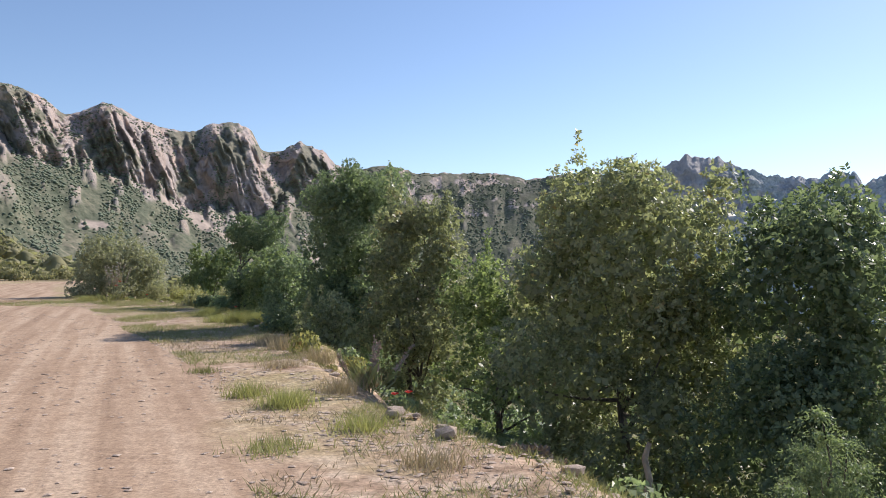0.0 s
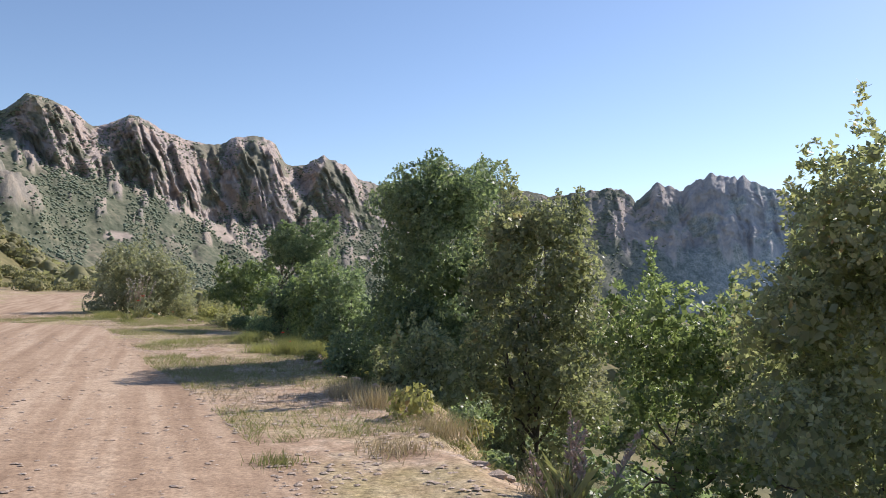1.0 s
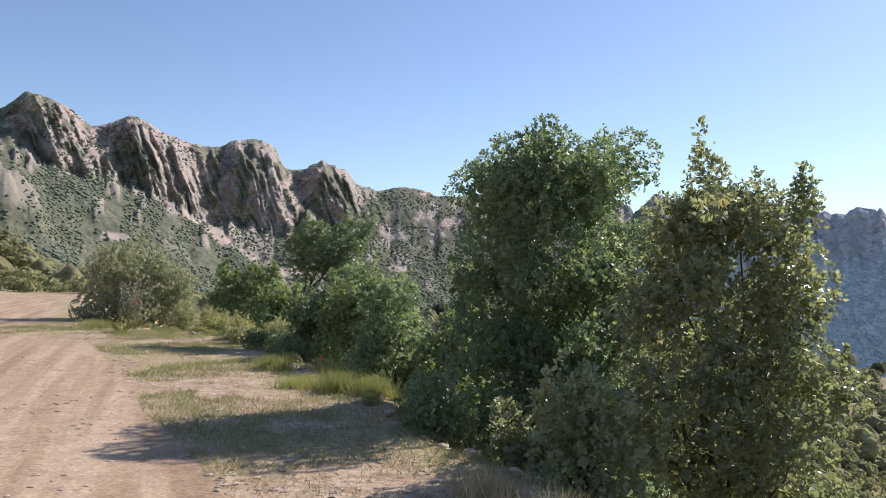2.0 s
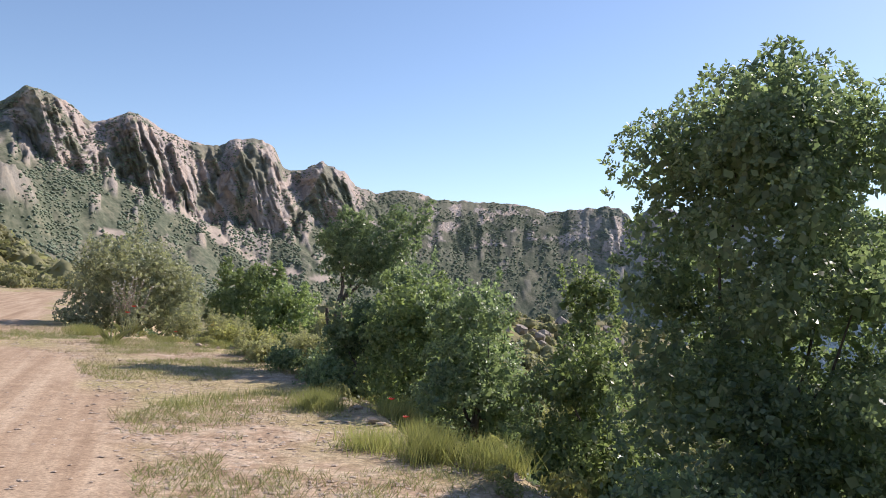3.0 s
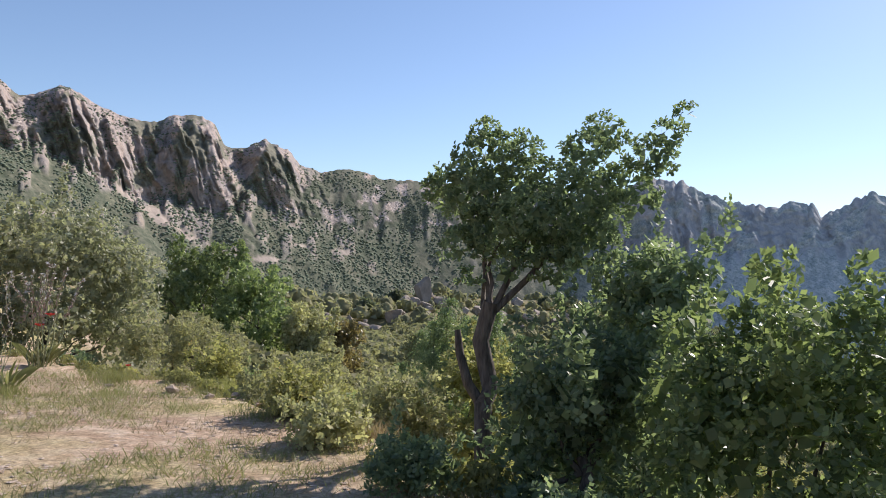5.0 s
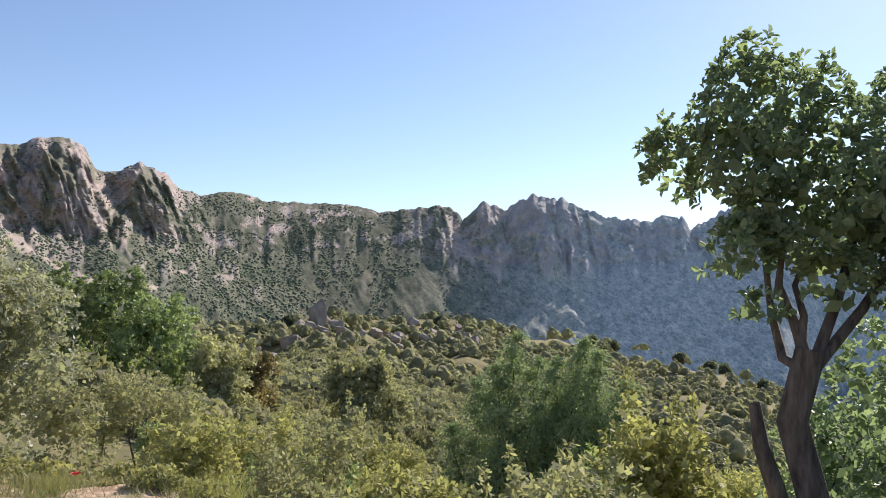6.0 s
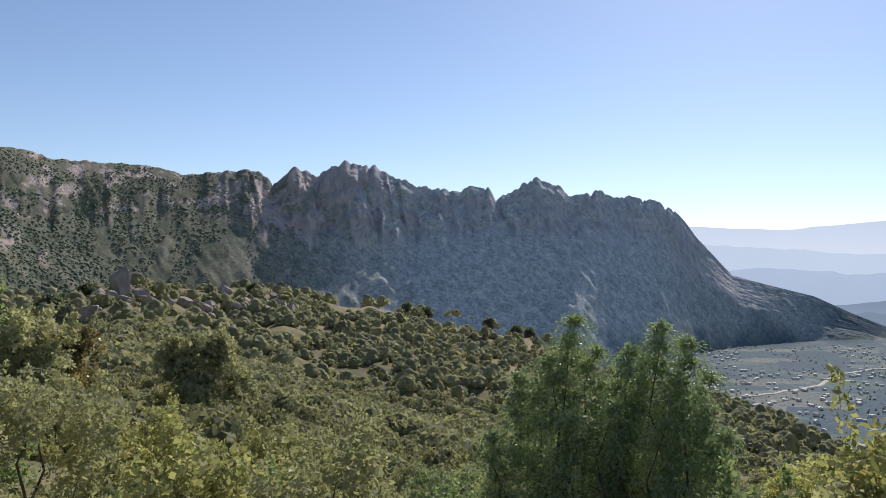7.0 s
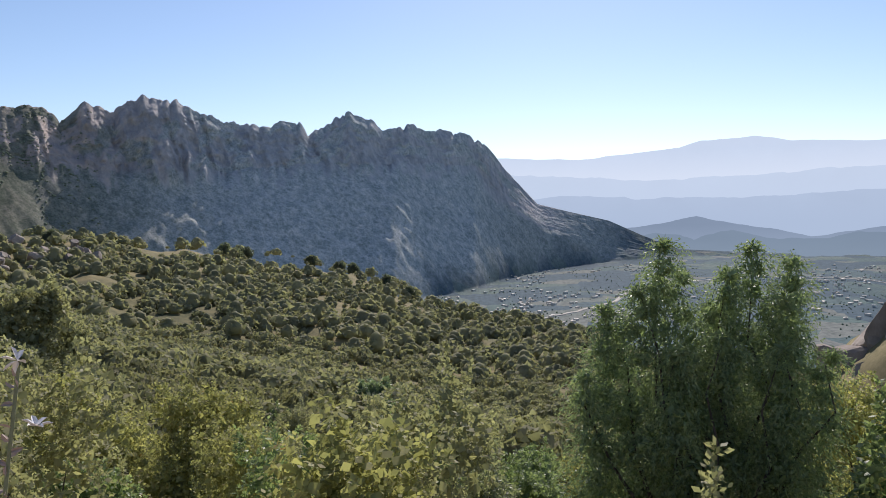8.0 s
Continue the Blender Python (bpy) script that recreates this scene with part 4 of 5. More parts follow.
def forked_oak():
    """The small oak with a bare forked trunk: three lobes of leaves."""
    x, y = -4.82, 22.88
    z = ground_z(x, y)
    rng = np.random.default_rng(77)
    ob = thing("forked_oak", x, y, z, "small oak with bare forked trunk and three-lobed crown", "tree", HOLM)
    k = 1.42 - z
    part("trunk", make_mesh("trunk", *tube(bent(rng, (0.02, 0, -0.3), (0, 0, k), 7, 0.03), (0.14, 0.105, 0.092, 0.086, 0.084, 0.082, 0.078), 10), True), M_BARK, ob)
    part("stub", make_mesh("stub", *tube([(-0.02, 0, k - 1.0), (-0.18, 0.02, k - 0.78), (-0.27, 0.04, k - 0.5), (-0.30, 0.05, k - 0.28)], (0.06, 0.05, 0.042, 0.03), 8), True), M_BARK, ob, "broken side branch")
    lobes = [(-0.42, 0.6, 2.45 - z, 0.26), (0.0, 0.45, 2.8 - z, 0.34), (-0.2, 0.22, 2.4 - z, 0.36), (0.1, 0.05, 2.05 - z, 0.38), (0.4, 0.15, 2.55 - z, 0.32), (0.9, 0.1, 2.75 - z, 0.38),
             (0.8, -0.2, 2.35 - z, 0.38), (0.35, -0.2, 2.2 - z, 0.34), (-0.56, 0.6, 2.5 - z, 0.14), (-0.08, 0.4, 3.05 - z, 0.2), (1.05, 0.1, 3.1 - z, 0.22), (1.25, -0.2, 2.5 - z, 0.32),
             (1.4, -0.2, 2.8 - z, 0.26), (1.55, -0.3, 3.05 - z, 0.16), (1.66, -0.35, 3.27 - z, 0.10), (-0.3, 0.1, 1.95 - z, 0.24), (-0.22, 0.1, 1.62 - z, 0.12), (0.85, -0.25, 1.95 - z, 0.33),
             (0.55, -0.15, 1.75 - z, 0.26), (1.05, 0.15, 2.2 - z, 0.3), (-0.3, 0.35, 2.7 - z, 0.2), (0.3, 0.3, 2.9 - z, 0.18), (0.1, 0.35, 2.5 - z, 0.3), (0.12, -0.05, 1.78 - z, 0.2), (0.4, 0.1, 1.95 - z, 0.28), (-0.12, 0.2, 2.1 - z, 0.26), (0.7, 0.1, 2.1 - z, 0.28)]
    for a in lobes[1:6]:
        part("limb", make_mesh("limb", *tube(bent(rng, (0, 0, k - 0.12), (a[0], a[1], a[2]), 6, 0.08), (0.036, 0.029, 0.022, 0.016, 0.01, 0.004), 6), True), M_BARK, ob)
    part("crown", make_mesh("crown", *crown_arrays(rng, lobes, 1350, 0.048, 10, 0.22)), M_OAK, ob)


forked_oak()


def juniper(x, y, top, seed, label, columns, wide=0.27, needle=0.038):
    """A juniper: leaning columns of drooping feathery sprays on upswept stems. Columns: sideways, depth, below the top."""
    rng = np.random.default_rng(seed)
    z = ground_z(x, y)
    h = top - z
    ob = thing("juniper", x, y, z, label, "juniper", HOLM)
    P, A, U, K = [], [], [], []
    for side, depth, drop in columns:
        foot = np.array([0.74 * side + 0.67 * depth, -0.67 * side + 0.74 * depth, h - drop])
        stem = bent(rng, (foot[0] * 0.3, foot[1] * 0.3, 0.0), foot - np.array([0, 0, 0.05]), 7, 0.03)
        part("limb", make_mesh("limb", *tube(stem, np.linspace(0.03, 0.004, 7), 5), True), M_BARK, ob)
        level = foot[2]
        while level > 0.1:
            low = foot[2] - level
            rad = min(wide, wide * (0.25 + 0.75 * low))
            pull = 1 - 0.25 * low / max(h, 0.5)
            c = np.array([foot[0] * pull, foot[1] * pull, level]) + np.array([*rng.normal(size=2) * rad * 0.45, 0])
            m = int(14 + 130 * rad)
            q = rand_unit(rng, m)
            for _ in range(3):
                P.append(c + q * rad * (0.2 + 0.5 * rng.random((m, 1)))), A.append(unit(np.cross(q, rng.normal(size=q.shape)))), U.append(unit(q + 0.5 * rng.normal(size=q.shape))), K.append(np.full(m, 2.0))
            n = int(26 + 260 * rad)
            d = unit(rand_unit(rng, n) * np.array([1, 1, 0.75]) + np.array([0, 0, 0.15]))
            start = c + d * rad * (0.45 + 0.5 * rng.random((n, 1)))
            out = unit(d * np.array([1, 1, 0.5]) + 0.35 * rng.normal(size=d.shape))
            reach = (0.13 + 0.17 * rng.random((n, 1))) * (0.7 + rad)
            for t in np.linspace(0.0, 1.0, 9):
                twig = start + out * reach * t + np.array([0, 0, -1.0]) * reach * 0.8 * t * t
                along = out - np.array([0, 0, 1.5]) * t + 0.55 * rng.normal(size=d.shape)
                P.append(twig + rng.normal(size=twig.shape) * 0.006), A.append(along), U.append(unit(d + 0.8 * rng.normal(size=d.shape))), K.append(np.full(n, 1.05 - 0.3 * t))
            level -= 0.12 + 0.6 * rad * (0.8 + 0.4 * rng.random())
    P, A, U = np.concatenate(P), np.concatenate(A), np.concatenate(U)
    ln = needle * (0.7 + 0.7 * rng.random(len(P))) * np.concatenate(K)
    part("trunk", make_mesh("trunk", *tube(bent(rng, (0, 0, -0.3), (0, 0, h * 0.5), 5, 0.04), (0.09, 0.075, 0.06, 0.045, 0.03), 7), True), M_BARK, ob)
    part("crown", make_mesh("crown", *diamonds(P, A, U, ln, ln * 0.34)), M_JUNIPER, ob)
    return ob


juniper(-4.5, 27.75, 1.25, 301, "tall dark green juniper with drooping feathery sprays",
        [(-0.42, 0, 0), (0.42, 0.1, 0.05), (0.62, -0.15, 0.16), (-0.2, 0.2, 0.30), (0.12, -0.1, 0.26), (0.25, 0.25, 0.4), (-0.6, -0.1, 0.38), (-0.92, 0.05, 0.55), (-0.75, 0.3, 0.8), (0.8, 0.2, 0.5),
         (0, -0.35, 0.75), (-0.4, -0.4, 0.85), (0.45, -0.4, 0.85), (0.9, -0.2, 0.95), (-1.1, -0.2, 1.1), (0.1, 0.5, 0.6)])
juniper(4.35, 1.3, 0.3, 302, "small juniper below the bank", [(0, 0, 0), (0.12, 0.1, 0.2), (-0.14, 0, 0.25), (0.02, -0.12, 0.35)], 0.2, 0.026)


# low growth along the verge's edge
for k, (x, y, w, t, mat, label) in enumerate([
        (-6.3, 22.9, 0.5, 0.38, M_OLIVE, "low grey-green bush on the verge's edge"), (-6.7, 24.2, 0.55, 0.36, M_YELLOW, "low yellow-green bush on the verge's edge"),
        (-7.3, 25.7, 0.5, 0.18, M_OLIVE, "low grey-green bush on the verge's edge"), (-5.5, 21.4, 0.4, 0.34, M_OAK, "low dark bush on the verge's edge"),
        (-4.7, 19.8, 0.45, 0.42, M_OAK, "low dark bush on the verge's edge"), (-8.3, 27.6, 0.6, 0.45, M_YELLOW, "low yellow-green bush on the verge's edge"),
        (-9.9, 29.2, 0.7, 0.6, M_OLIVE, "low grey-green bush on the verge's edge"), (-1.4, 12.0, 0.5, 0.5, M_OAK, "low dark bush at the oak's foot"),
        (-0.6, 11.2, 0.5, 0.4, M_OAK_BROWN, "low brownish bush at the oak's foot"), (-5.6, 24.3, 0.8, 0.55, M_OLIVE, "grey-green bush behind the verge"),
        (-3.4, 33.5, 1.0, -1.6, M_BRIGHT, "green bush on the slope"), (-1.2, 35.0, 1.2, -2.0, M_OLIVE, "grey-green bush on the slope"), (-6.0, 34.2, 0.9, -1.4, M_YELLOW, "yellow-green bush on the slope")]):
    on_bank("bush", x, y, t, w, mat, label, "bush", 180 + k, count=14, size=w * 0.5, shoots=2, leaf=0.045, density=560, trunk=0.025, limbs=3)


# bushes that fill the slope below the bend
g = random.Random(21)
kinds = []
for k, (h, w, mat, label) in enumerate([(1.5, 1.1, M_YELLOW, "yellow-green bush on the slope below the bend"), (1.7, 1.2, M_OLIVE, "grey-green bush on the slope below the bend"),
                                        (1.4, 1.0, M_OAK_BROWN, "brownish green bush on the slope below the bend"), (1.6, 1.1, M_BRIGHT, "fresh green bush on the slope below the bend")]):
    kinds.append(woody("bush", 6 + 3 * k, 38 + k, ground_z(6 + 3 * k, 38 + k) - 0.2, h, w, mat, label, "bush", 240 + k, group="slope bushes", count=18, size=0.38, density=430, leaf=0.062, shoots=6, trunk=0.03, limbs=3, crests=4))
made = []
while len(made) < 40:
    az, r = radians(g.uniform(-4, 66)), g.uniform(11, 30)
    x, y = CX + r * math.sin(az), CY + r * math.cos(az)
    u, v = x * UX + y * UY, x * VX + y * VY
    if v - float(verge_edge(u)) < 5.5 or math.hypot(x + 4.5, y - 27.75) < 2.6 or any(math.hypot(x - a, y - b) < 1.7 for a, b in made):
        continue
    made.append((x, y))
    copy_thing(kinds[g.randrange(4)], pose(x, y, ground_z(x, y) - g.uniform(0.15, 0.6), 0, 0, g.uniform(0, 360)))


# ---- scrub on the hillside ----
def shrub_shape(rng, leaves, leaf, sides=6, core=0.8):
    """A small shrub: a lumpy core set all over with leaf tufts that face outwards, in triangles."""
    v, f = dome(rng, sides)
    lobes = rand_unit(rng, 5)
    lobes[:, 2] = np.abs(lobes[:, 2]) * 0.8
    d = rand_unit(rng, leaves)
    d[:, 2] = np.abs(d[:, 2]) * 1.05 - 0.2
    d = unit(d)
    swell = 0.66 + 0.34 * np.clip((d @ lobes.T).max(1), 0, 1)[:, None] ** 4
    p = d * swell * (0.86 + 0.2 * rng.random((leaves, 1))) * np.array([1, 1, 0.85])
    face = unit(d + 0.55 * rng.normal(size=d.shape))
    a = unit(np.cross(face, rng.normal(size=d.shape)))
    s = np.cross(face, a)
    ln = leaf * (0.6 + 0.8 * rng.random((leaves, 1)))
    w = np.stack([p - s * ln * 0.45 - a * ln * 0.4, p + s * ln * 0.45 - a * ln * 0.4, p + a * ln * 0.6], 1).reshape(-1, 3)
    g = np.arange(leaves * 3).reshape(-1, 3)
    return join([(v * core, f), (w, g)])


def scatter(rng, shapes, xyz, size, tall):
    """Many shrubs in one mesh."""
    V, F, n = [], [], 0
    which = rng.integers(len(shapes), size=len(xyz))
    turn = rng.random(len(xyz)) * 2 * math.pi
    for k, (v, f) in enumerate(shapes):
        idx = np.where(which == k)[0]
        if not len(idx):
            continue
        c, s = np.cos(turn[idx])[:, None], np.sin(turn[idx])[:, None]
        w = np.stack([(v[:, 0] * c - v[:, 1] * s) * size[idx, None], (v[:, 0] * s + v[:, 1] * c) * size[idx, None], v[:, 2] * (size * tall)[idx, None]], -1) + xyz[idx][:, None, :]
        V.append(w.reshape(-1, 3))
        F.append((f[None] + (np.arange(len(idx)) * len(v))[:, None, None]).reshape(-1, 3) + n)
        n += len(idx) * len(v)
    return np.concatenate(V), np.concatenate(F)


rng = np.random.default_rng(5)
NEAR_SHRUBS = [shrub_shape(rng, 330, 0.19, 6, 0.52) for _ in range(5)]
MID_SHRUBS = [shrub_shape(rng, 96, 0.30, 5, 0.58) for _ in range(6)]
FAR_SHRUBS = [shrub_shape(rng, 34, 0.38, 5) for _ in range(6)]


def scrub(name, n, az0, az1, r0, r1, shapes, s0, s1, mat, label, seed, keep=None, power=0.5):
    g = np.random.default_rng(seed)
    az = np.radians(az0 + (az1 - az0) * g.random(n))
    r = r0 * (r1 / r0) ** (g.random(n) ** power)
    x, y = CX + r * np.sin(az), CY + r * np.cos(az)
    ok = fbm(x * 0.045, y * 0.045, 3, seed) > 0.24
    if keep is not None:
        ok &= keep(x, y, r, np.degrees(az))
    x, y, r = x[ok], y[ok], r[ok]
    size = s0 * 0.9 + (s1 * 1.25 - s0 * 0.9) * g.random(len(x)) ** 2.4
    z = height(x, y) + size * 0.25
    me = make_mesh(name, *scatter(g, shapes, np.stack([x, y, z], -1), size, 0.8 + 0.4 * g.random(len(x))), True)
    tagged(part(name, me, mat), label, "scrub", kind="stuff")


def spur_only(x, y, r, az):
    rs, _ = spur_crest(az)
    bald = (az > 18) & (az < 35) & (r > rs - 62 + 60 * fbm(x * 0.05, y * 0.05, 3, 57)) & (vnoise(x * 0.5, y * 0.5, 14) > 0.30)
    u, v = x * UX + y * UY, x * VX + y * VY
    knoll = (az > -3) & (az < 15) & (r > rs - 50) & (vnoise(x * 0.9, y * 0.9, 4) > 0.42)
    bald |= knoll
    return (r < rs + 25) & (~bald) & (v - verge_edge(u) > 5)


scrub("hillside_scrub_close", 900, -12, 70, 24, 95, NEAR_SHRUBS, 0.6, 1.6, M_SCRUB, "dense olive-green scrub on the near slope", 401, spur_only, 0.8)
scrub("hillside_scrub", 3300, -14, 64, 85, 165, MID_SHRUBS, 0.9, 2.3, M_SCRUB_WIDE, "rounded green scrub covering the spur", 402, spur_only, 0.8)
scrub("hillside_scrub_high", 5400, -14, 64, 160, 345, FAR_SHRUBS, 1.1, 2.9, M_SCRUB_WIDE, "olive-green scrub towards the crest of the spur", 406, spur_only, 0.8)
scrub("lower_scrub", 1500, -30, -8, 75, 470, FAR_SHRUBS, 1.0, 3.0, M_SCRUB_WIDE, "olive scrub on the slope below the mountain", 404,
      lambda x, y, r, az: np.abs(x - np.interp(y, [22, 30, 38, 47, 60, 75, 95], [-13, -17, -20, -25, -31, -34, -36])) > 3.2)
scrub("west_scrub_close", 170, -60, -22, 48, 105, NEAR_SHRUBS, 0.7, 1.7, M_SCRUB, "olive bushes beside the climbing track", 405,
      lambda x, y, r, az: np.abs(x - np.interp(y, [22, 30, 38, 47, 60, 75, 95], [-13, -17, -20, -25, -31, -34, -36])) > 3.2)
scrub("west_scrub", 900, -60, -22, 105, 230, FAR_SHRUBS, 0.8, 2.4, M_SCRUB_WIDE, "olive scrub on the hill west of the track", 403,
      lambda x, y, r, az: np.abs(x - np.interp(y, [22, 30, 38, 47, 60, 75, 95], [-13, -17, -20, -25, -31, -34, -36])) > 3.2)


SLOPE_ROW, CLIFF_ROW = 4 + 110 + 11, 4 + 110 + 11 + SLOPE_STEPS


def undergrowth():
    """Low growth that covers the bank below the verge."""
    g = np.random.default_rng(77)
    n = 420
    u, d = -5 + 42 * g.random(n), 0.35 + 7.0 * g.random(n) ** 1.4
    v = verge_edge(u) + d
    x, y = UX * u + VX * v, UY * u + VY * v
    size = 0.22 + 0.4 * g.random(n) * np.clip(d / 2.5, 0.3, 1)
    shapes = [shrub_shape(g, 230, 0.18, 5, 0.42) for _ in range(5)]
    me = make_mesh("undergrowth", *scatter(g, shapes, np.stack([x, y, height(x, y) + size * 0.2], -1), size, 0.9 + 0.3 * g.random(n)))
    tagged(part("undergrowth", me, M_OAK), "dark green undergrowth on the bank", "undergrowth", kind="stuff")


undergrowth()


def edge_growth():
    """Knee-high leafy growth along the break of the bank."""
    g = np.random.default_rng(78)
    n = 210
    u, d = 6 + 25 * g.random(n), -0.45 + 1.3 * g.random(n)
    v = verge_edge(u) + d
    x, y = UX * u + VX * v, UY * u + VY * v
    ok = fbm(x * 0.6, y * 0.6, 3, 79) > 0.45
    x, y = x[ok], y[ok]
    size = 0.09 + 0.22 * g.random(len(x)) ** 1.5
    shapes = [shrub_shape(g, 300, 0.17, 5, 0.3) for _ in range(5)]
    me = make_mesh("edge_growth", *scatter(g, shapes, np.stack([x, y, height(x, y) + size * 0.2], -1), size, 0.9 + 0.5 * g.random(len(x))))
    tagged(part("edge_growth", me, M_YELLOW), "low yellow-green leafy growth along the bank's edge", "undergrowth", kind="stuff")


edge_growth()


def mountain_scrub():
    g = np.random.default_rng(9)
    first, last = int(np.searchsorted(AZ_COLS, -34)), int(np.searchsorted(AZ_COLS, 16))
    n = 46000
    i = g.integers(SLOPE_ROW - 9, CLIFF_ROW + CLIFF_STEPS - 2, size=n)
    j = g.integers(first, last, size=n)
    slope = i < CLIFF_ROW
    ok = g.random(n) < np.where(slope, 1.0, 0.34)
    ok &= fbm(AZ_COLS[j] * 0.8, i * 0.06, 4, 12) > np.where(slope, 0.38, 0.47)
    ok &= g.random(n) > (AZ_COLS[j] - 4) / 14
    ok &= SCREE[i, j] < 0.3 + 0.3 * g.random(n)
    i, j = i[ok], j[ok]
    fi, fj = g.random(len(i)), g.random(len(i))
    p = np.zeros((len(i), 3))
    for k, G in enumerate((GX, GY, GZ)):
        p[:, k] = (G[i, j] * (1 - fj) + G[i, j + 1] * fj) * (1 - fi) + (G[i + 1, j] * (1 - fj) + G[i + 1, j + 1] * fj) * fi
    size = (1.1 + 1.9 * g.random(len(i)) ** 1.8) * (0.55 + np.hypot(p[:, 0], p[:, 1]) / 1700) * np.where(i < CLIFF_ROW, 1.0, 0.75)
    low = []
    for _ in range(4):
        oct_v = np.array([(1, 0, 0), (0, 1, 0), (-1, 0, 0), (0, -1, 0), (0, 0, 0.9), (0, 0, -0.6)]) * (0.7 + 0.6 * g.random((6, 1)))
        oct_f = np.array([(0, 1, 4), (1, 2, 4), (2, 3, 4), (3, 0, 4), (1, 0, 5), (2, 1, 5), (3, 2, 5), (0, 3, 5)])
        low.append((oct_v, oct_f))
    me = make_mesh("mountain_scrub", *scatter(g, low, p, size, np.full(len(p), 0.9)), True)
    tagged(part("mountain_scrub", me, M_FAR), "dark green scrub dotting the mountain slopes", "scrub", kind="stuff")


mountain_scrub()


# ---- boulders and stones ----
def stone_mesh(seed, detail=2, flat=0.7):
    g = np.random.default_rng(seed)
    bm = bmesh.new()
    bmesh.ops.create_icosphere(bm, subdivisions=detail, radius=1.0)
    cuts = [(Vector(rand_unit(g, 1)[0]), 0.42 + 0.36 * g.random()) for _ in range(13)]
    for v in bm.verts:
        for n_, d in cuts:
            k = v.co.dot(n_)
            if k > d:
                v.co -= n_ * (k - d)
        v.co *= 1 + 0.06 * (noise.noise(v.co * 2.3 + Vector((seed, 0, 0))))
        v.co.z *= flat
    me = bpy.data.meshes.new("stone")
    bm.to_mesh(me)
    bm.free()
    return me


BOULDERS = [stone_mesh(k + 40, 3, 0.95) for k in range(6)]
for me in BOULDERS:
    me.materials.append(M_BOULDER)


def boulder(az, r, size, seed, tall=1.0):
    x, y = CX + r * math.sin(radians(az)), CY + r * math.cos(radians(az))
    ob = new("boulder", BOULDERS[seed % 6])
    ob.location = (x, y, ground_z(x, y) + size * 0.4)
    ob.scale = (size, size * 0.9, size * tall)
    ob.rotation_euler = (0, 0, seed * 1.7)
    tagged(ob, "weathered grey limestone boulder on the rocky knoll", "boulder", "knoll boulders")


g = random.Random(4)
boulder(3.7, 203, 3.3, 5, 1.9)
boulder(4.9, 203, 2.6, 2, 1.0)
boulder(2.2, 198, 2.4, 3, 0.8)
boulder(10.5, 258, 3.4, 4, 0.8)
for k in range(90):
    az = g.uniform(-4, 16)
    boulder(az, table(az, [(-4, 165), (3, 200), (16, 275)]) * g.uniform(0.86, 1.0), 0.8 + 2.0 * g.random() ** 2, k, g.uniform(0.6, 1.2))


def outcrop(az, r, top, size, tall, seed):
    x, y = CX + r * math.sin(radians(az)), CY + r * math.cos(radians(az))
    ob = new("rock_outcrop", BOULDERS[seed % 6])
    ob.location = (x, y, top - size * tall * 0.72)
    ob.scale = (size, size * 0.9, size * tall)
    ob.rotation_euler = (0.1 * (seed % 3), 0.12 * (seed % 2), seed * 1.3)
    tagged(ob, "brown weathered crag of bare rock above the valley", "rock", "valley crag")


for k, (az, r, top, size, tall) in enumerate([(65.6, 150, -23.5, 5.0, 0.9), (66.6, 146, -21.5, 5.5, 1.0), (67.6, 150, -19.0, 5.0, 1.3), (68.6, 148, -13.5, 5.0, 1.9), (69.8, 146, -10.5, 6.5, 1.8),
                                              (71.6, 148, -7.0, 8.0, 1.6), (74.0, 150, -4.0, 9.0, 1.6), (77.0, 152, 0.0, 10.0, 1.6), (67.2, 138, -24.5, 3.5, 0.9), (69.0, 137, -22.0, 4.0, 1.0)]):
    outcrop(az, r, top, size, tall, k + 1)


def village():
    """Flat-roofed houses in the valley."""
    g = random.Random(11)
    bm = bmesh.new()
    bmesh.ops.create_cube(bm, size=1.0)
    bmesh.ops.translate(bm, verts=bm.verts, vec=(0, 0, 0.5))
    wall = bpy.data.meshes.new("wall")
    bm.to_mesh(wall)
    bm.free()
    bm = bmesh.new()
    pts = [(-0.54, -0.54, 0.98), (0.54, -0.54, 0.98), (0.54, 0.54, 0.98), (-0.54, 0.54, 0.98), (-0.54, 0, 1.35), (0.54, 0, 1.35)]
    vs = [bm.verts.new(p) for p in pts]
    for f in ((0, 1, 5, 4), (2, 3, 4, 5), (0, 4, 3), (1, 2, 5), (3, 2, 1, 0)):
        bm.faces.new([vs[k] for k in f])
    roof = bpy.data.meshes.new("roof")
    bm.to_mesh(roof)
    bm.free()
    wall.materials.append(M_HOUSE), roof.materials.append(M_ROOF)
    made = 0
    while made < 290:
        az, r = (g.uniform(39, 55), g.uniform(980, 1750)) if made < 190 else (g.uniform(55, 70), g.uniform(1300, 2500))
        if vnoise(az * 0.45, r * 0.006, 3) < 0.40 or r > slope_foot(az)[0] + 20:
            continue
        x, y = CX + r * math.sin(radians(az)), CY + r * math.cos(radians(az))
        z = valley_z(az, r)
        ob = thing("house", x, y, z, "small pale village house in the valley", "house", "village houses")
        ob.rotation_euler = (0, 0, g.uniform(0, 3.1))
        ob.scale = (g.uniform(5, 11), g.uniform(4, 7), g.uniform(2.6, 4.2))
        part("wall", wall, M_HOUSE, ob)
        part("roof", roof, M_ROOF, ob)
        made += 1


R_SHEET = np.hypot(GX - CX, GY - CY)


def valley_z(az, r):
    """Height of the sheet far out, along one of its rays."""
    j = int(np.argmin(np.abs(AZ_COLS - az)))
    return float(np.interp(r, R_SHEET[86:CLIFF_ROW, j], GZ[86:CLIFF_ROW, j]))


village()


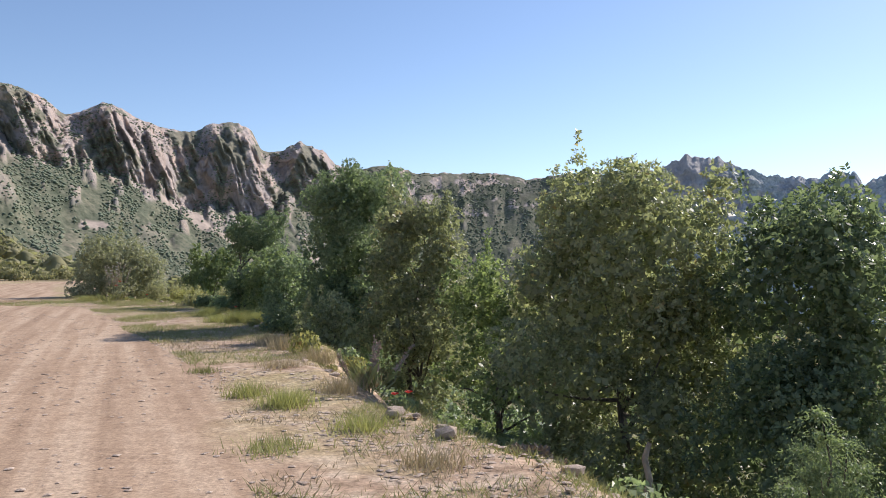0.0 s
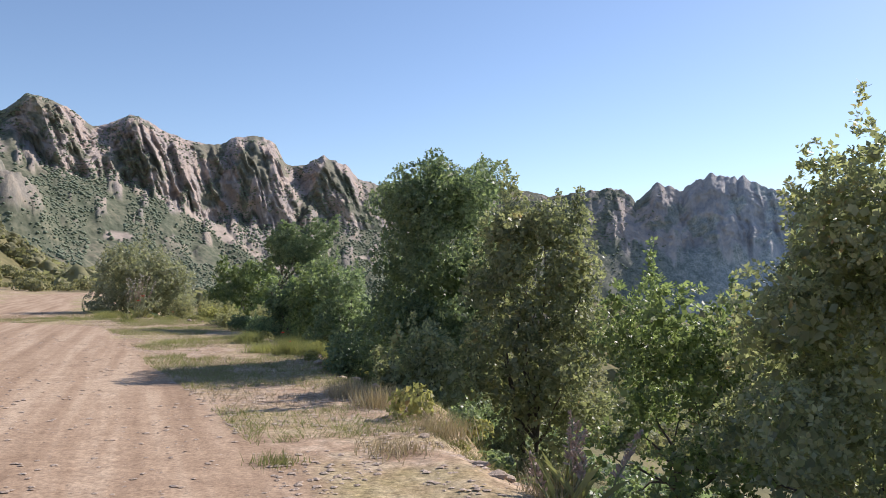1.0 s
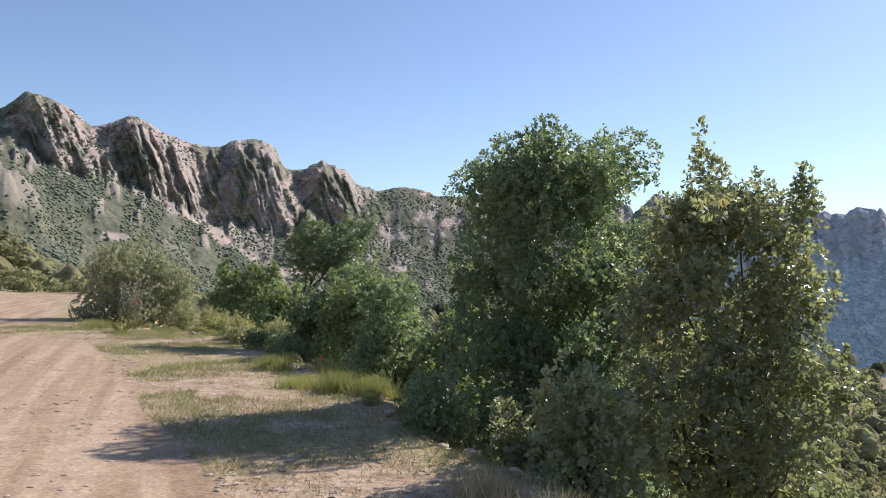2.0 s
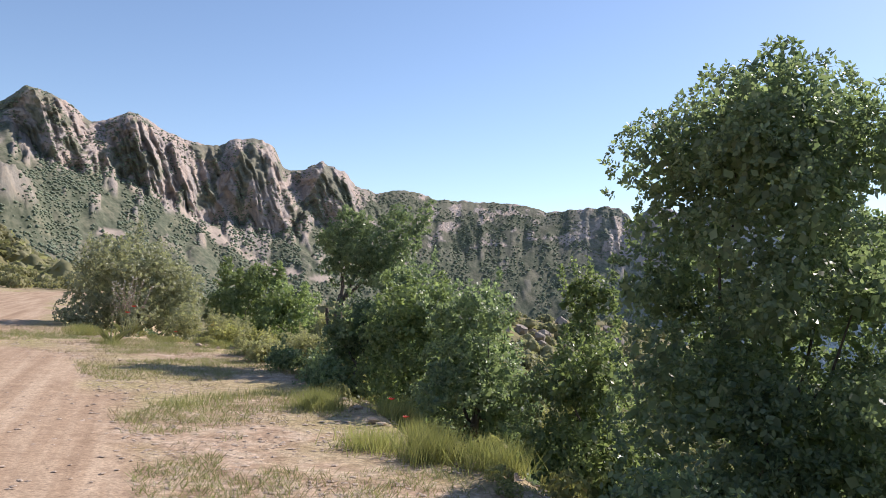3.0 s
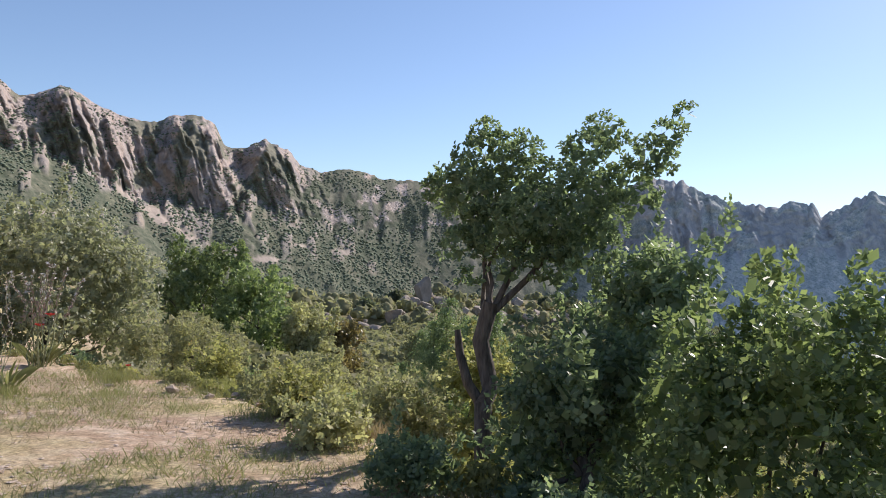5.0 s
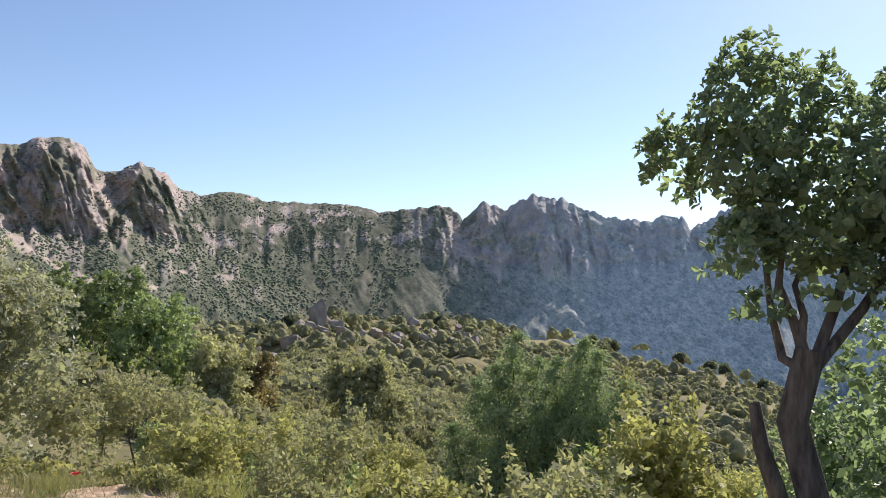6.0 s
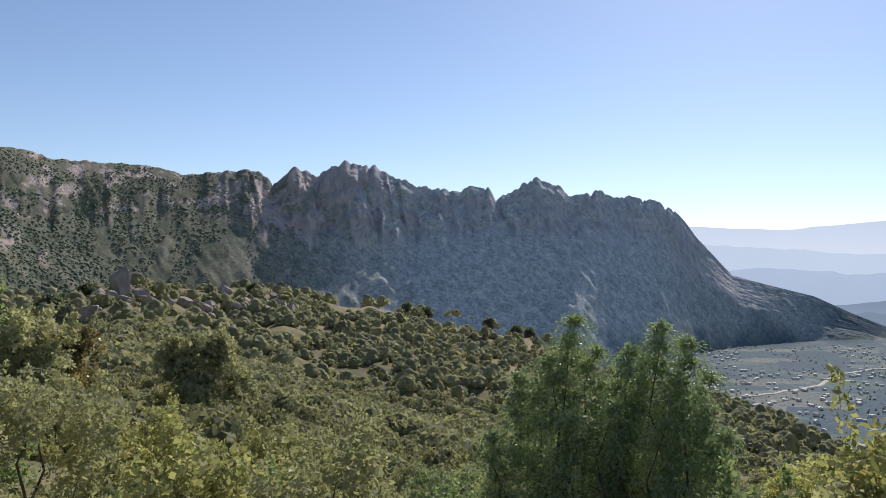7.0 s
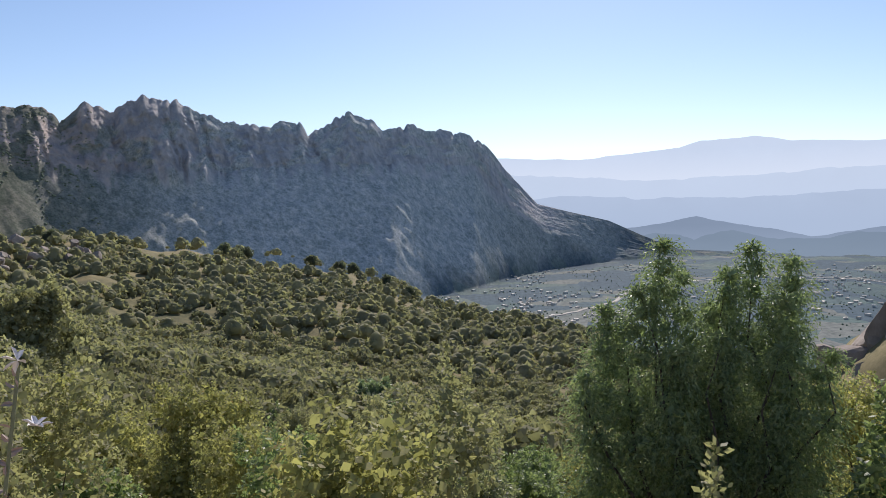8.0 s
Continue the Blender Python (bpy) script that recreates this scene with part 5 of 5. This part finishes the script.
def valley_road():
    """A pale track that winds between the houses."""
    way = [(42.6, 1010), (44.8, 1060), (46.6, 1120), (46.0, 1190), (44.6, 1270), (45.8, 1370), (49.0, 1480), (52.0, 1640), (53.0, 1850), (55.6, 2050), (60.0, 2200), (64.0, 2260), (70.0, 2200)]
    t, k = np.linspace(0, len(way) - 1, 180), np.arange(len(way))
    az, r = np.interp(t, k, [w[0] for w in way]), np.interp(t, k, [w[1] for w in way])
    for _ in range(4):
        az[1:-1], r[1:-1] = (az[:-2] + 2 * az[1:-1] + az[2:]) / 4, (r[:-2] + 2 * r[1:-1] + r[2:]) / 4
    p = np.stack([CX + r * np.sin(np.radians(az)), CY + r * np.cos(np.radians(az))], -1)
    d = np.gradient(p, axis=0)
    side = np.stack([d[:, 1], -d[:, 0]], -1) / np.linalg.norm(d, axis=1, keepdims=True)
    z = np.array([valley_z(a, q) for a, q in zip(az, r)])
    rows = [np.concatenate([p + side * s, (z + h)[:, None]], 1) for s, h in ((-5, -1.5), (-4, 1.2), (4, 1.2), (5, -1.5))]
    n = len(t)
    v = np.concatenate(rows)
    i = (np.arange(3)[:, None] * n + np.arange(n - 1)[None, :])
    f = np.stack([i, i + 1, i + n + 1, i + n], -1).reshape(-1, 4)
    tagged(part("road_valley", make_mesh("road_valley", v, f, True), M_TRACK), "pale dusty road winding through the village", "road", kind="structure")


valley_road()


def distant_houses():
    """The rest of the village, too many and too far to count."""
    g = np.random.default_rng(41)
    box_v = np.array([(x, y, z) for x in (-0.5, 0.5) for y in (-0.5, 0.5) for z in (0.0, 1.0)]) * np.array([1.0, 0.62, 0.5])
    box_f = np.array([(0, 1, 3), (0, 3, 2), (4, 6, 7), (4, 7, 5), (0, 4, 5), (0, 5, 1), (2, 3, 7), (2, 7, 6), (1, 5, 7), (1, 7, 3)])
    az, r = 40 + 32 * g.random(900), 1250 + 1450 * g.random(900)
    ok = (vnoise(az * 0.35, r * 0.005, 13) > 0.5) & (r < slope_foot(az)[0] + 40)
    az, r = az[ok], r[ok]
    z = np.array([valley_z(a, q) for a, q in zip(az, r)])
    p = np.stack([CX + r * np.sin(np.radians(az)), CY + r * np.cos(np.radians(az)), z], -1)
    me = make_mesh("distant_houses", *scatter(g, [(box_v, box_f)], p, 5 + 6 * g.random(len(az)), np.full(len(az), 0.8)))
    tagged(part("distant_houses", me, M_HOUSE), "scattered pale houses far down the valley", "houses", kind="stuff")


distant_houses()


def far_growth(name, n, az0, az1, r0, r1, s0, s1, cover, mat, label, category, seed):
    """Small trees or bushes far off, standing on the sheet."""
    g = np.random.default_rng(seed)
    az, r = az0 + (az1 - az0) * g.random(n), r0 + (r1 - r0) * g.random(n) ** 0.8
    ok = (vnoise(az * 0.7, r * 0.008, 8) > cover) & ((az < 20) | (r < slope_foot(az)[0] + 30))
    az, r = az[ok], r[ok]
    z = np.array([valley_z(a, q) for a, q in zip(az, r)])
    size = s0 + (s1 - s0) * g.random(len(az)) ** 1.5
    p = np.stack([CX + r * np.sin(np.radians(az)), CY + r * np.cos(np.radians(az)), z + size * 0.35], -1)
    shapes = [dome(g, 5, 2) for _ in range(4)]
    me = make_mesh(name, *scatter(g, shapes, p, size, np.full(len(az), 1.1)), True)
    tagged(part(name, me, mat), label, category, kind="stuff")


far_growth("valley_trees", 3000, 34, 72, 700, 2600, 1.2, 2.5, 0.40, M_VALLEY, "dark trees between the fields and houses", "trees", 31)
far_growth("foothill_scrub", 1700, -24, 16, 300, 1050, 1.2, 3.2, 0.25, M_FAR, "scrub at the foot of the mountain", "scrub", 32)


# ---- verge: grass, stones and flowers ----
def road_point(u, v):
    return UX * u + VX * v, UY * u + VY * v


def blades(x, y, z, length, width, lean, rng):
    """Grass blades as narrow triangles."""
    n = len(x)
    a = rng.random(n) * 2 * math.pi
    side = np.stack([np.cos(a), np.sin(a), np.zeros(n)], -1)
    b = rng.random(n) * 2 * math.pi
    tip = np.stack([x + np.cos(b) * lean * length, y + np.sin(b) * lean * length, z + length], -1)
    base = np.stack([x, y, z - 0.01], -1)
    v = np.stack([base - side * width[:, None] / 2, base + side * width[:, None] / 2, tip], 1).reshape(-1, 3)
    return v, np.arange(n * 3).reshape(-1, 3)


def verge_grass(name, n, seed, level, length, mat, label, cover):
    g = np.random.default_rng(seed)
    u = -6 + 40 * g.random(n)
    v = -6 + 10.5 * g.random(n)
    x, y = road_point(u, v)
    edge, road = verge_edge(u), road_edge(u)
    ok = (v < edge + 1.0) & (v > road - 0.25) & (fbm(x * 0.55, y * 0.55, 3, cover) > level - 0.07 * step(9 - u, 0, 5) + 0.09 * step(edge - v, 0.8, 1.6))
    ok &= g.random(n) < 0.25 + 0.75 * step(fbm(x * 3, y * 3, 2, cover + 4), 0.4, 0.6)
    x, y = x[ok], y[ok]
    z = height(x, y)
    ln = length * (0.4 + 0.9 * g.random(len(x)))
    me = make_mesh(name, *blades(x, y, z, ln, 0.006 + 0.006 * g.random(len(x)), 0.5 + 1.2 * g.random(len(x)), g))
    tagged(part(name, me, mat), label, "grass", kind="stuff")


verge_grass("dry_grass", 200000, 501, 0.47, 0.05, M_STRAW, "short dry straw grass on the verge", 510)
verge_grass("green_grass", 460000, 502, 0.46, 0.065, M_GRASS, "thin short green grass on the verge", 520)


def tuft(x, y, h, spread, n, mat, label, seed):
    g = np.random.default_rng(seed)
    z = ground_z(x, y)
    q = g.normal(size=(n, 2)) * spread * 0.36
    ln = h * (0.45 + 0.6 * g.random(n))
    ob = thing("grass_tuft", x, y, z, label, "grass", "grass tufts")
    lean = 0.15 + 0.75 * g.random(n)
    ln *= 0.75
    part("grass", make_mesh("blades", *blades(q[:, 0], q[:, 1], np.zeros(n), ln, 0.005 + 0.006 * g.random(n), lean, g)), mat, ob)["kind"] = "stuff"


for k, (x, y, h, s, n, green) in enumerate([
        (-4.3, 17.3, 0.34, 0.42, 420, 1), (-3.35, 17.1, 0.45, 0.36, 420, 1), (-3.0, 16.2, 0.4, 0.3, 300, 1), (-2.85, 14.6, 0.42, 0.4, 420, 1), (-2.3, 14.3, 0.38, 0.4, 380, 1),
        (-3.4, 15.0, 0.28, 0.5, 300, 1), (-0.15, 4.05, 0.2, 0.3, 240, 1), (0.35, 3.5, 0.22, 0.32, 280, 1), (0.75, 4.3, 0.26, 0.28, 240, 0), (1.15, 2.4, 0.2, 0.35, 260, 1),
        (-1.1, 5.8, 0.12, 0.25, 160, 1), (0.1, 7.2, 0.3, 0.4, 300, 0), (0.9, 5.2, 0.3, 0.3, 260, 0), (-0.6, 8.6, 0.32, 0.4, 320, 0), (-1.0, 9.3, 0.3, 0.4, 300, 0),
        (-8.05, 26.3, 0.42, 0.35, 380, 1), (-10.2, 25.0, 0.2, 0.4, 260, 1), (-9.4, 26.4, 0.2, 0.5, 300, 1), (-11.9, 27.4, 0.25, 0.6, 360, 1), (-5.6, 17.6, 0.14, 0.6, 360, 1),
        (-5.2, 18.3, 0.12, 0.6, 320, 1), (-5.9, 17.0, 0.12, 0.5, 300, 1), (-7.1, 24.2, 0.16, 0.5, 260, 1), (-5.9, 23.3, 0.25, 0.3, 200, 0), (-3.9, 19.2, 0.22, 0.4, 260, 0),
        (-12.6, 28.6, 0.28, 0.6, 360, 1), (-9.0, 25.2, 0.14, 0.5, 240, 1), (1.75, 1.2, 0.16, 0.35, 240, 0), (0.6, 1.7, 0.13, 0.4, 260, 1), (-0.2, 6.2, 0.14, 0.4, 220, 0)]):
    tuft(x, y, h * 1.15, s, int(n * (2.4 if green and h > 0.2 else 1.4)), M_GRASS if green and h < 0.2 else M_TUFT if green else M_STRAW, "green tufted grass on the verge" if green else "straw-coloured dry grass tuft", 600 + k)


def pebbles(name, n, seed, v_lo, v_hi, s0, s1, label):
    g = np.random.default_rng(seed)
    u = -6 + 38 * g.random(n)
    edge, road = verge_edge(u), road_edge(u)
    v = (road + v_lo) + (edge + v_hi - road - v_lo) * g.random(n)
    x, y = road_point(u, v)
    ok = fbm(x * 0.9, y * 0.9, 3, seed) > 0.42
    x, y = x[ok], y[ok]
    size = s0 + (s1 - s0) * g.random(len(x)) ** 3
    oct_v = np.array([(1, 0, 0), (0, 1, 0), (-1, 0, 0), (0, -1, 0), (0, 0, 0.8), (0, 0, -0.6)])
    oct_f = np.array([(0, 1, 4), (1, 2, 4), (2, 3, 4), (3, 0, 4), (1, 0, 5), (2, 1, 5), (3, 2, 5), (0, 3, 5)])
    shapes = [(oct_v * (0.55 + 0.7 * g.random((6, 1))), oct_f) for _ in range(6)]
    me = make_mesh(name, *scatter(g, shapes, np.stack([x, y, height(x, y) + size * 0.15], -1), size, np.full(len(x), 0.26)))
    tagged(part(name, me, M_STONE), label, "pebbles", kind="stuff")


pebbles("road_gravel", 14000, 701, -6.0, 0.3, 0.006, 0.04, "loose pale gravel on the dirt road")
pebbles("verge_pebbles", 19000, 702, -0.3, 0.3, 0.006, 0.042, "pale broken stones on the verge")

STONES = [stone_mesh(40 + k, 1, 0.7) for k in range(5)]
for me in STONES:
    me.materials.append(M_STONE)
g = random.Random(21)
spots = [(-9.1, 27.8, 0.10), (-8.6, 21.6, 0.06), (-9.3, 25.9, 0.07), (-8.4, 25.6, 0.12), (-7.9, 25.3, 0.09)]
for k in range(120):
    u = g.uniform(-4, 29)
    v = float(verge_edge(u)) + g.uniform(-0.55, 0.35)
    x, y = road_point(u, v)
    spots.append((x, y, g.uniform(0.04, 0.13)))
for k, (x, y, s) in enumerate(spots):
    ob = new("stone", STONES[k % 5])
    ob.location = (x, y, ground_z(x, y) + s * 0.2)
    ob.scale = (s * g.uniform(0.8, 1.4), s, s * g.uniform(0.6, 1.0))
    ob.rotation_euler = (0, 0, g.uniform(0, 6))
    tagged(ob, "pale broken stone at the verge's edge", "stone", "verge stones")


def asphodel(x, y, stalks, h, seed, label, bloom=True, leaves=40, bud=0.05):
    """Upright flower stalks over a rosette of strap leaves."""
    rng = np.random.default_rng(seed)
    z = ground_z(x, y)
    ob = thing("asphodel", x, y, z, label, "flower", "asphodels")
    if leaves:
        a = rng.random(leaves) * 2 * math.pi
        d = np.stack([np.cos(a), np.sin(a), 0.9 + 0.6 * rng.random(leaves)], -1)
        ln = 0.35 + 0.2 * rng.random(leaves)
        part("leaves", make_mesh("leaves", *leaf_arrays(rng.normal(size=(leaves, 3)) * 0.05 * np.array([1, 1, 0]), d, np.tile((0, 0, 1.0), (leaves, 1)), ln, ln * 0.07)), M_GRASS, ob)
    for k in range(stalks):
        q = rng.normal(size=2) * (0.13 if stalks > 4 else 0.03)
        top = h * (0.75 + 0.3 * rng.random())
        end = (q[0] * 1.9, q[1] * 1.9, top)
        path = bent(rng, (q[0] * 0.5, q[1] * 0.5, -0.05), end, 7, 0.02)
        stem = part("stalk", make_mesh("stalk", *tube(path, np.linspace(0.011, 0.006, 7) * (1.0 if stalks > 4 else 0.45), 5), True), M_STALK, ob)
        n = 60
        t = 0.5 + 0.5 * rng.random(n)
        p = np.stack([np.interp(t, np.linspace(0, 1, 7), path[:, c]) for c in range(3)], -1)
        dd = rand_unit(rng, n) + np.array([0, 0, 0.9])
        ln = bud * (1.25 - 0.6 * (t - 0.5) * 2)
        part("flower_spike", make_mesh("buds", *leaf_arrays(p, dd, rng.normal(size=(n, 3)), ln, ln * 0.45)), M_BUD, stem)["kind"] = "stuff"
        if bloom:
            m = 5
            c0 = np.array([np.interp(s, np.linspace(0, 1, 7), path[:, c]) for s in (0.72, 0.8, 0.88, 0.95, 1.0) for c in range(3)]).reshape(m, 3)
            off = rand_unit(rng, m) * 0.03
            for s in range(m):
                pc, pd = [], []
                ax = unit(rng.normal(size=(1, 3)) + np.array([[0, 0, 0.6]]))[0]
                e1 = np.cross(ax, (0.2, 0.5, 0.1))
                e1 /= np.linalg.norm(e1)
                e2 = np.cross(ax, e1)
                for w in range(6):
                    pc.append(c0[s] + off[s])
                    pd.append(e1 * math.cos(w * math.pi / 3) + e2 * math.sin(w * math.pi / 3) + ax * 0.45)
                ln = np.full(6, 0.022 if stalks < 5 else 0.04)
                part("petals", make_mesh("petals", *leaf_arrays(np.array(pc), np.array(pd), np.tile((0, 0, 1.0), (6, 1)), ln, ln * 0.4)), M_PETAL, stem)
    return ob


asphodel(-10.9, 27.6, 10, 1.5, 801, "flowering asphodel clump at the road's bend")
asphodel(-10.33, 25.3, 3, 1.42, 802, "tall white-flowered asphodel beside the road", leaves=26, bud=0.026)
asphodel(1.0, 5.1, 6, 0.62, 803, "dry pale asphodel stalks at the verge's edge", bloom=False, leaves=20)


def poppy(x, y, h, seed):
    rng = np.random.default_rng(seed)
    z = ground_z(x, y)
    ob = thing("poppy", x, y, z, "small red poppy on the verge", "flower", "poppies")
    path = bent(rng, (0, 0, -0.02), (rng.normal() * 0.03, rng.normal() * 0.03, h), 5, 0.03)
    part("stalk", make_mesh("stalk", *tube(path, np.linspace(0.003, 0.002, 5), 4), True), M_STALK, ob)
    a = np.arange(5) * 2 * math.pi / 5
    d = np.stack([np.cos(a), np.sin(a), np.full(5, 0.5)], -1)
    part("petals", make_mesh("petals", *leaf_arrays(np.tile(path[-1], (5, 1)), d, np.tile((0, 0, 1.0), (5, 1)), np.full(5, 0.045 if h < 0.5 else 0.08), np.full(5, 0.05 if h < 0.5 else 0.08))), M_RED, ob)


for k, (x, y, h) in enumerate([(1.5, 3.15, 0.16), (1.38, 3.35, 0.14), (-10.72, 27.3, 0.78), (-10.85, 27.35, 0.62), (-3.3, 16.4, 0.3), (-3.15, 16.2, 0.2), (-9.0, 25.6, 0.3)]):
    poppy(x, y, h, 820 + k)


def thistle(x, y, h, seed):
    """A dry thistle: branching stalks with withered heads."""
    rng = np.random.default_rng(seed)
    z = ground_z(x, y)
    ob = thing("dry_thistle", x, y, z, "withered brown thistle on the bank's edge", "plant")
    for k in range(9):
        end = np.array([*rng.normal(size=2) * 0.16, h * (0.55 + 0.5 * rng.random())])
        stem = part("stalk", make_mesh("stalk", *tube(bent(rng, (0, 0, -0.05), end, 6, 0.06), np.linspace(0.008, 0.004, 6), 5), True), M_DEAD, ob)
        n = 26
        d = rand_unit(rng, n) + np.array([0, 0, 0.3])
        ln = 0.03 + 0.05 * rng.random(n)
        part("head", make_mesh("head", *leaf_arrays(end + rng.normal(size=(n, 3)) * 0.012, d, rng.normal(size=(n, 3)), ln, ln * 0.5)), M_DEAD, stem)


thistle(2.45, 2.2, 0.42, 850)


def dead_branch(x, y, h, label):
    z = ground_z(x, y)
    ob = thing("dead_branch", x, y, z, label, "branch")
    part("wood", make_mesh("wood", *tube([(-0.05, -0.1, -0.15), (0, 0, h * 0.3), (0.06, 0.02, h * 0.65), (0.03, 0.04, h * 0.85), (0.07, 0.05, h)], (0.035, 0.03, 0.026, 0.024, 0.018), 7), True), M_DEAD, ob)


dead_branch(3.25, 1.75, 0.75, "bare grey dead branch standing on the bank")
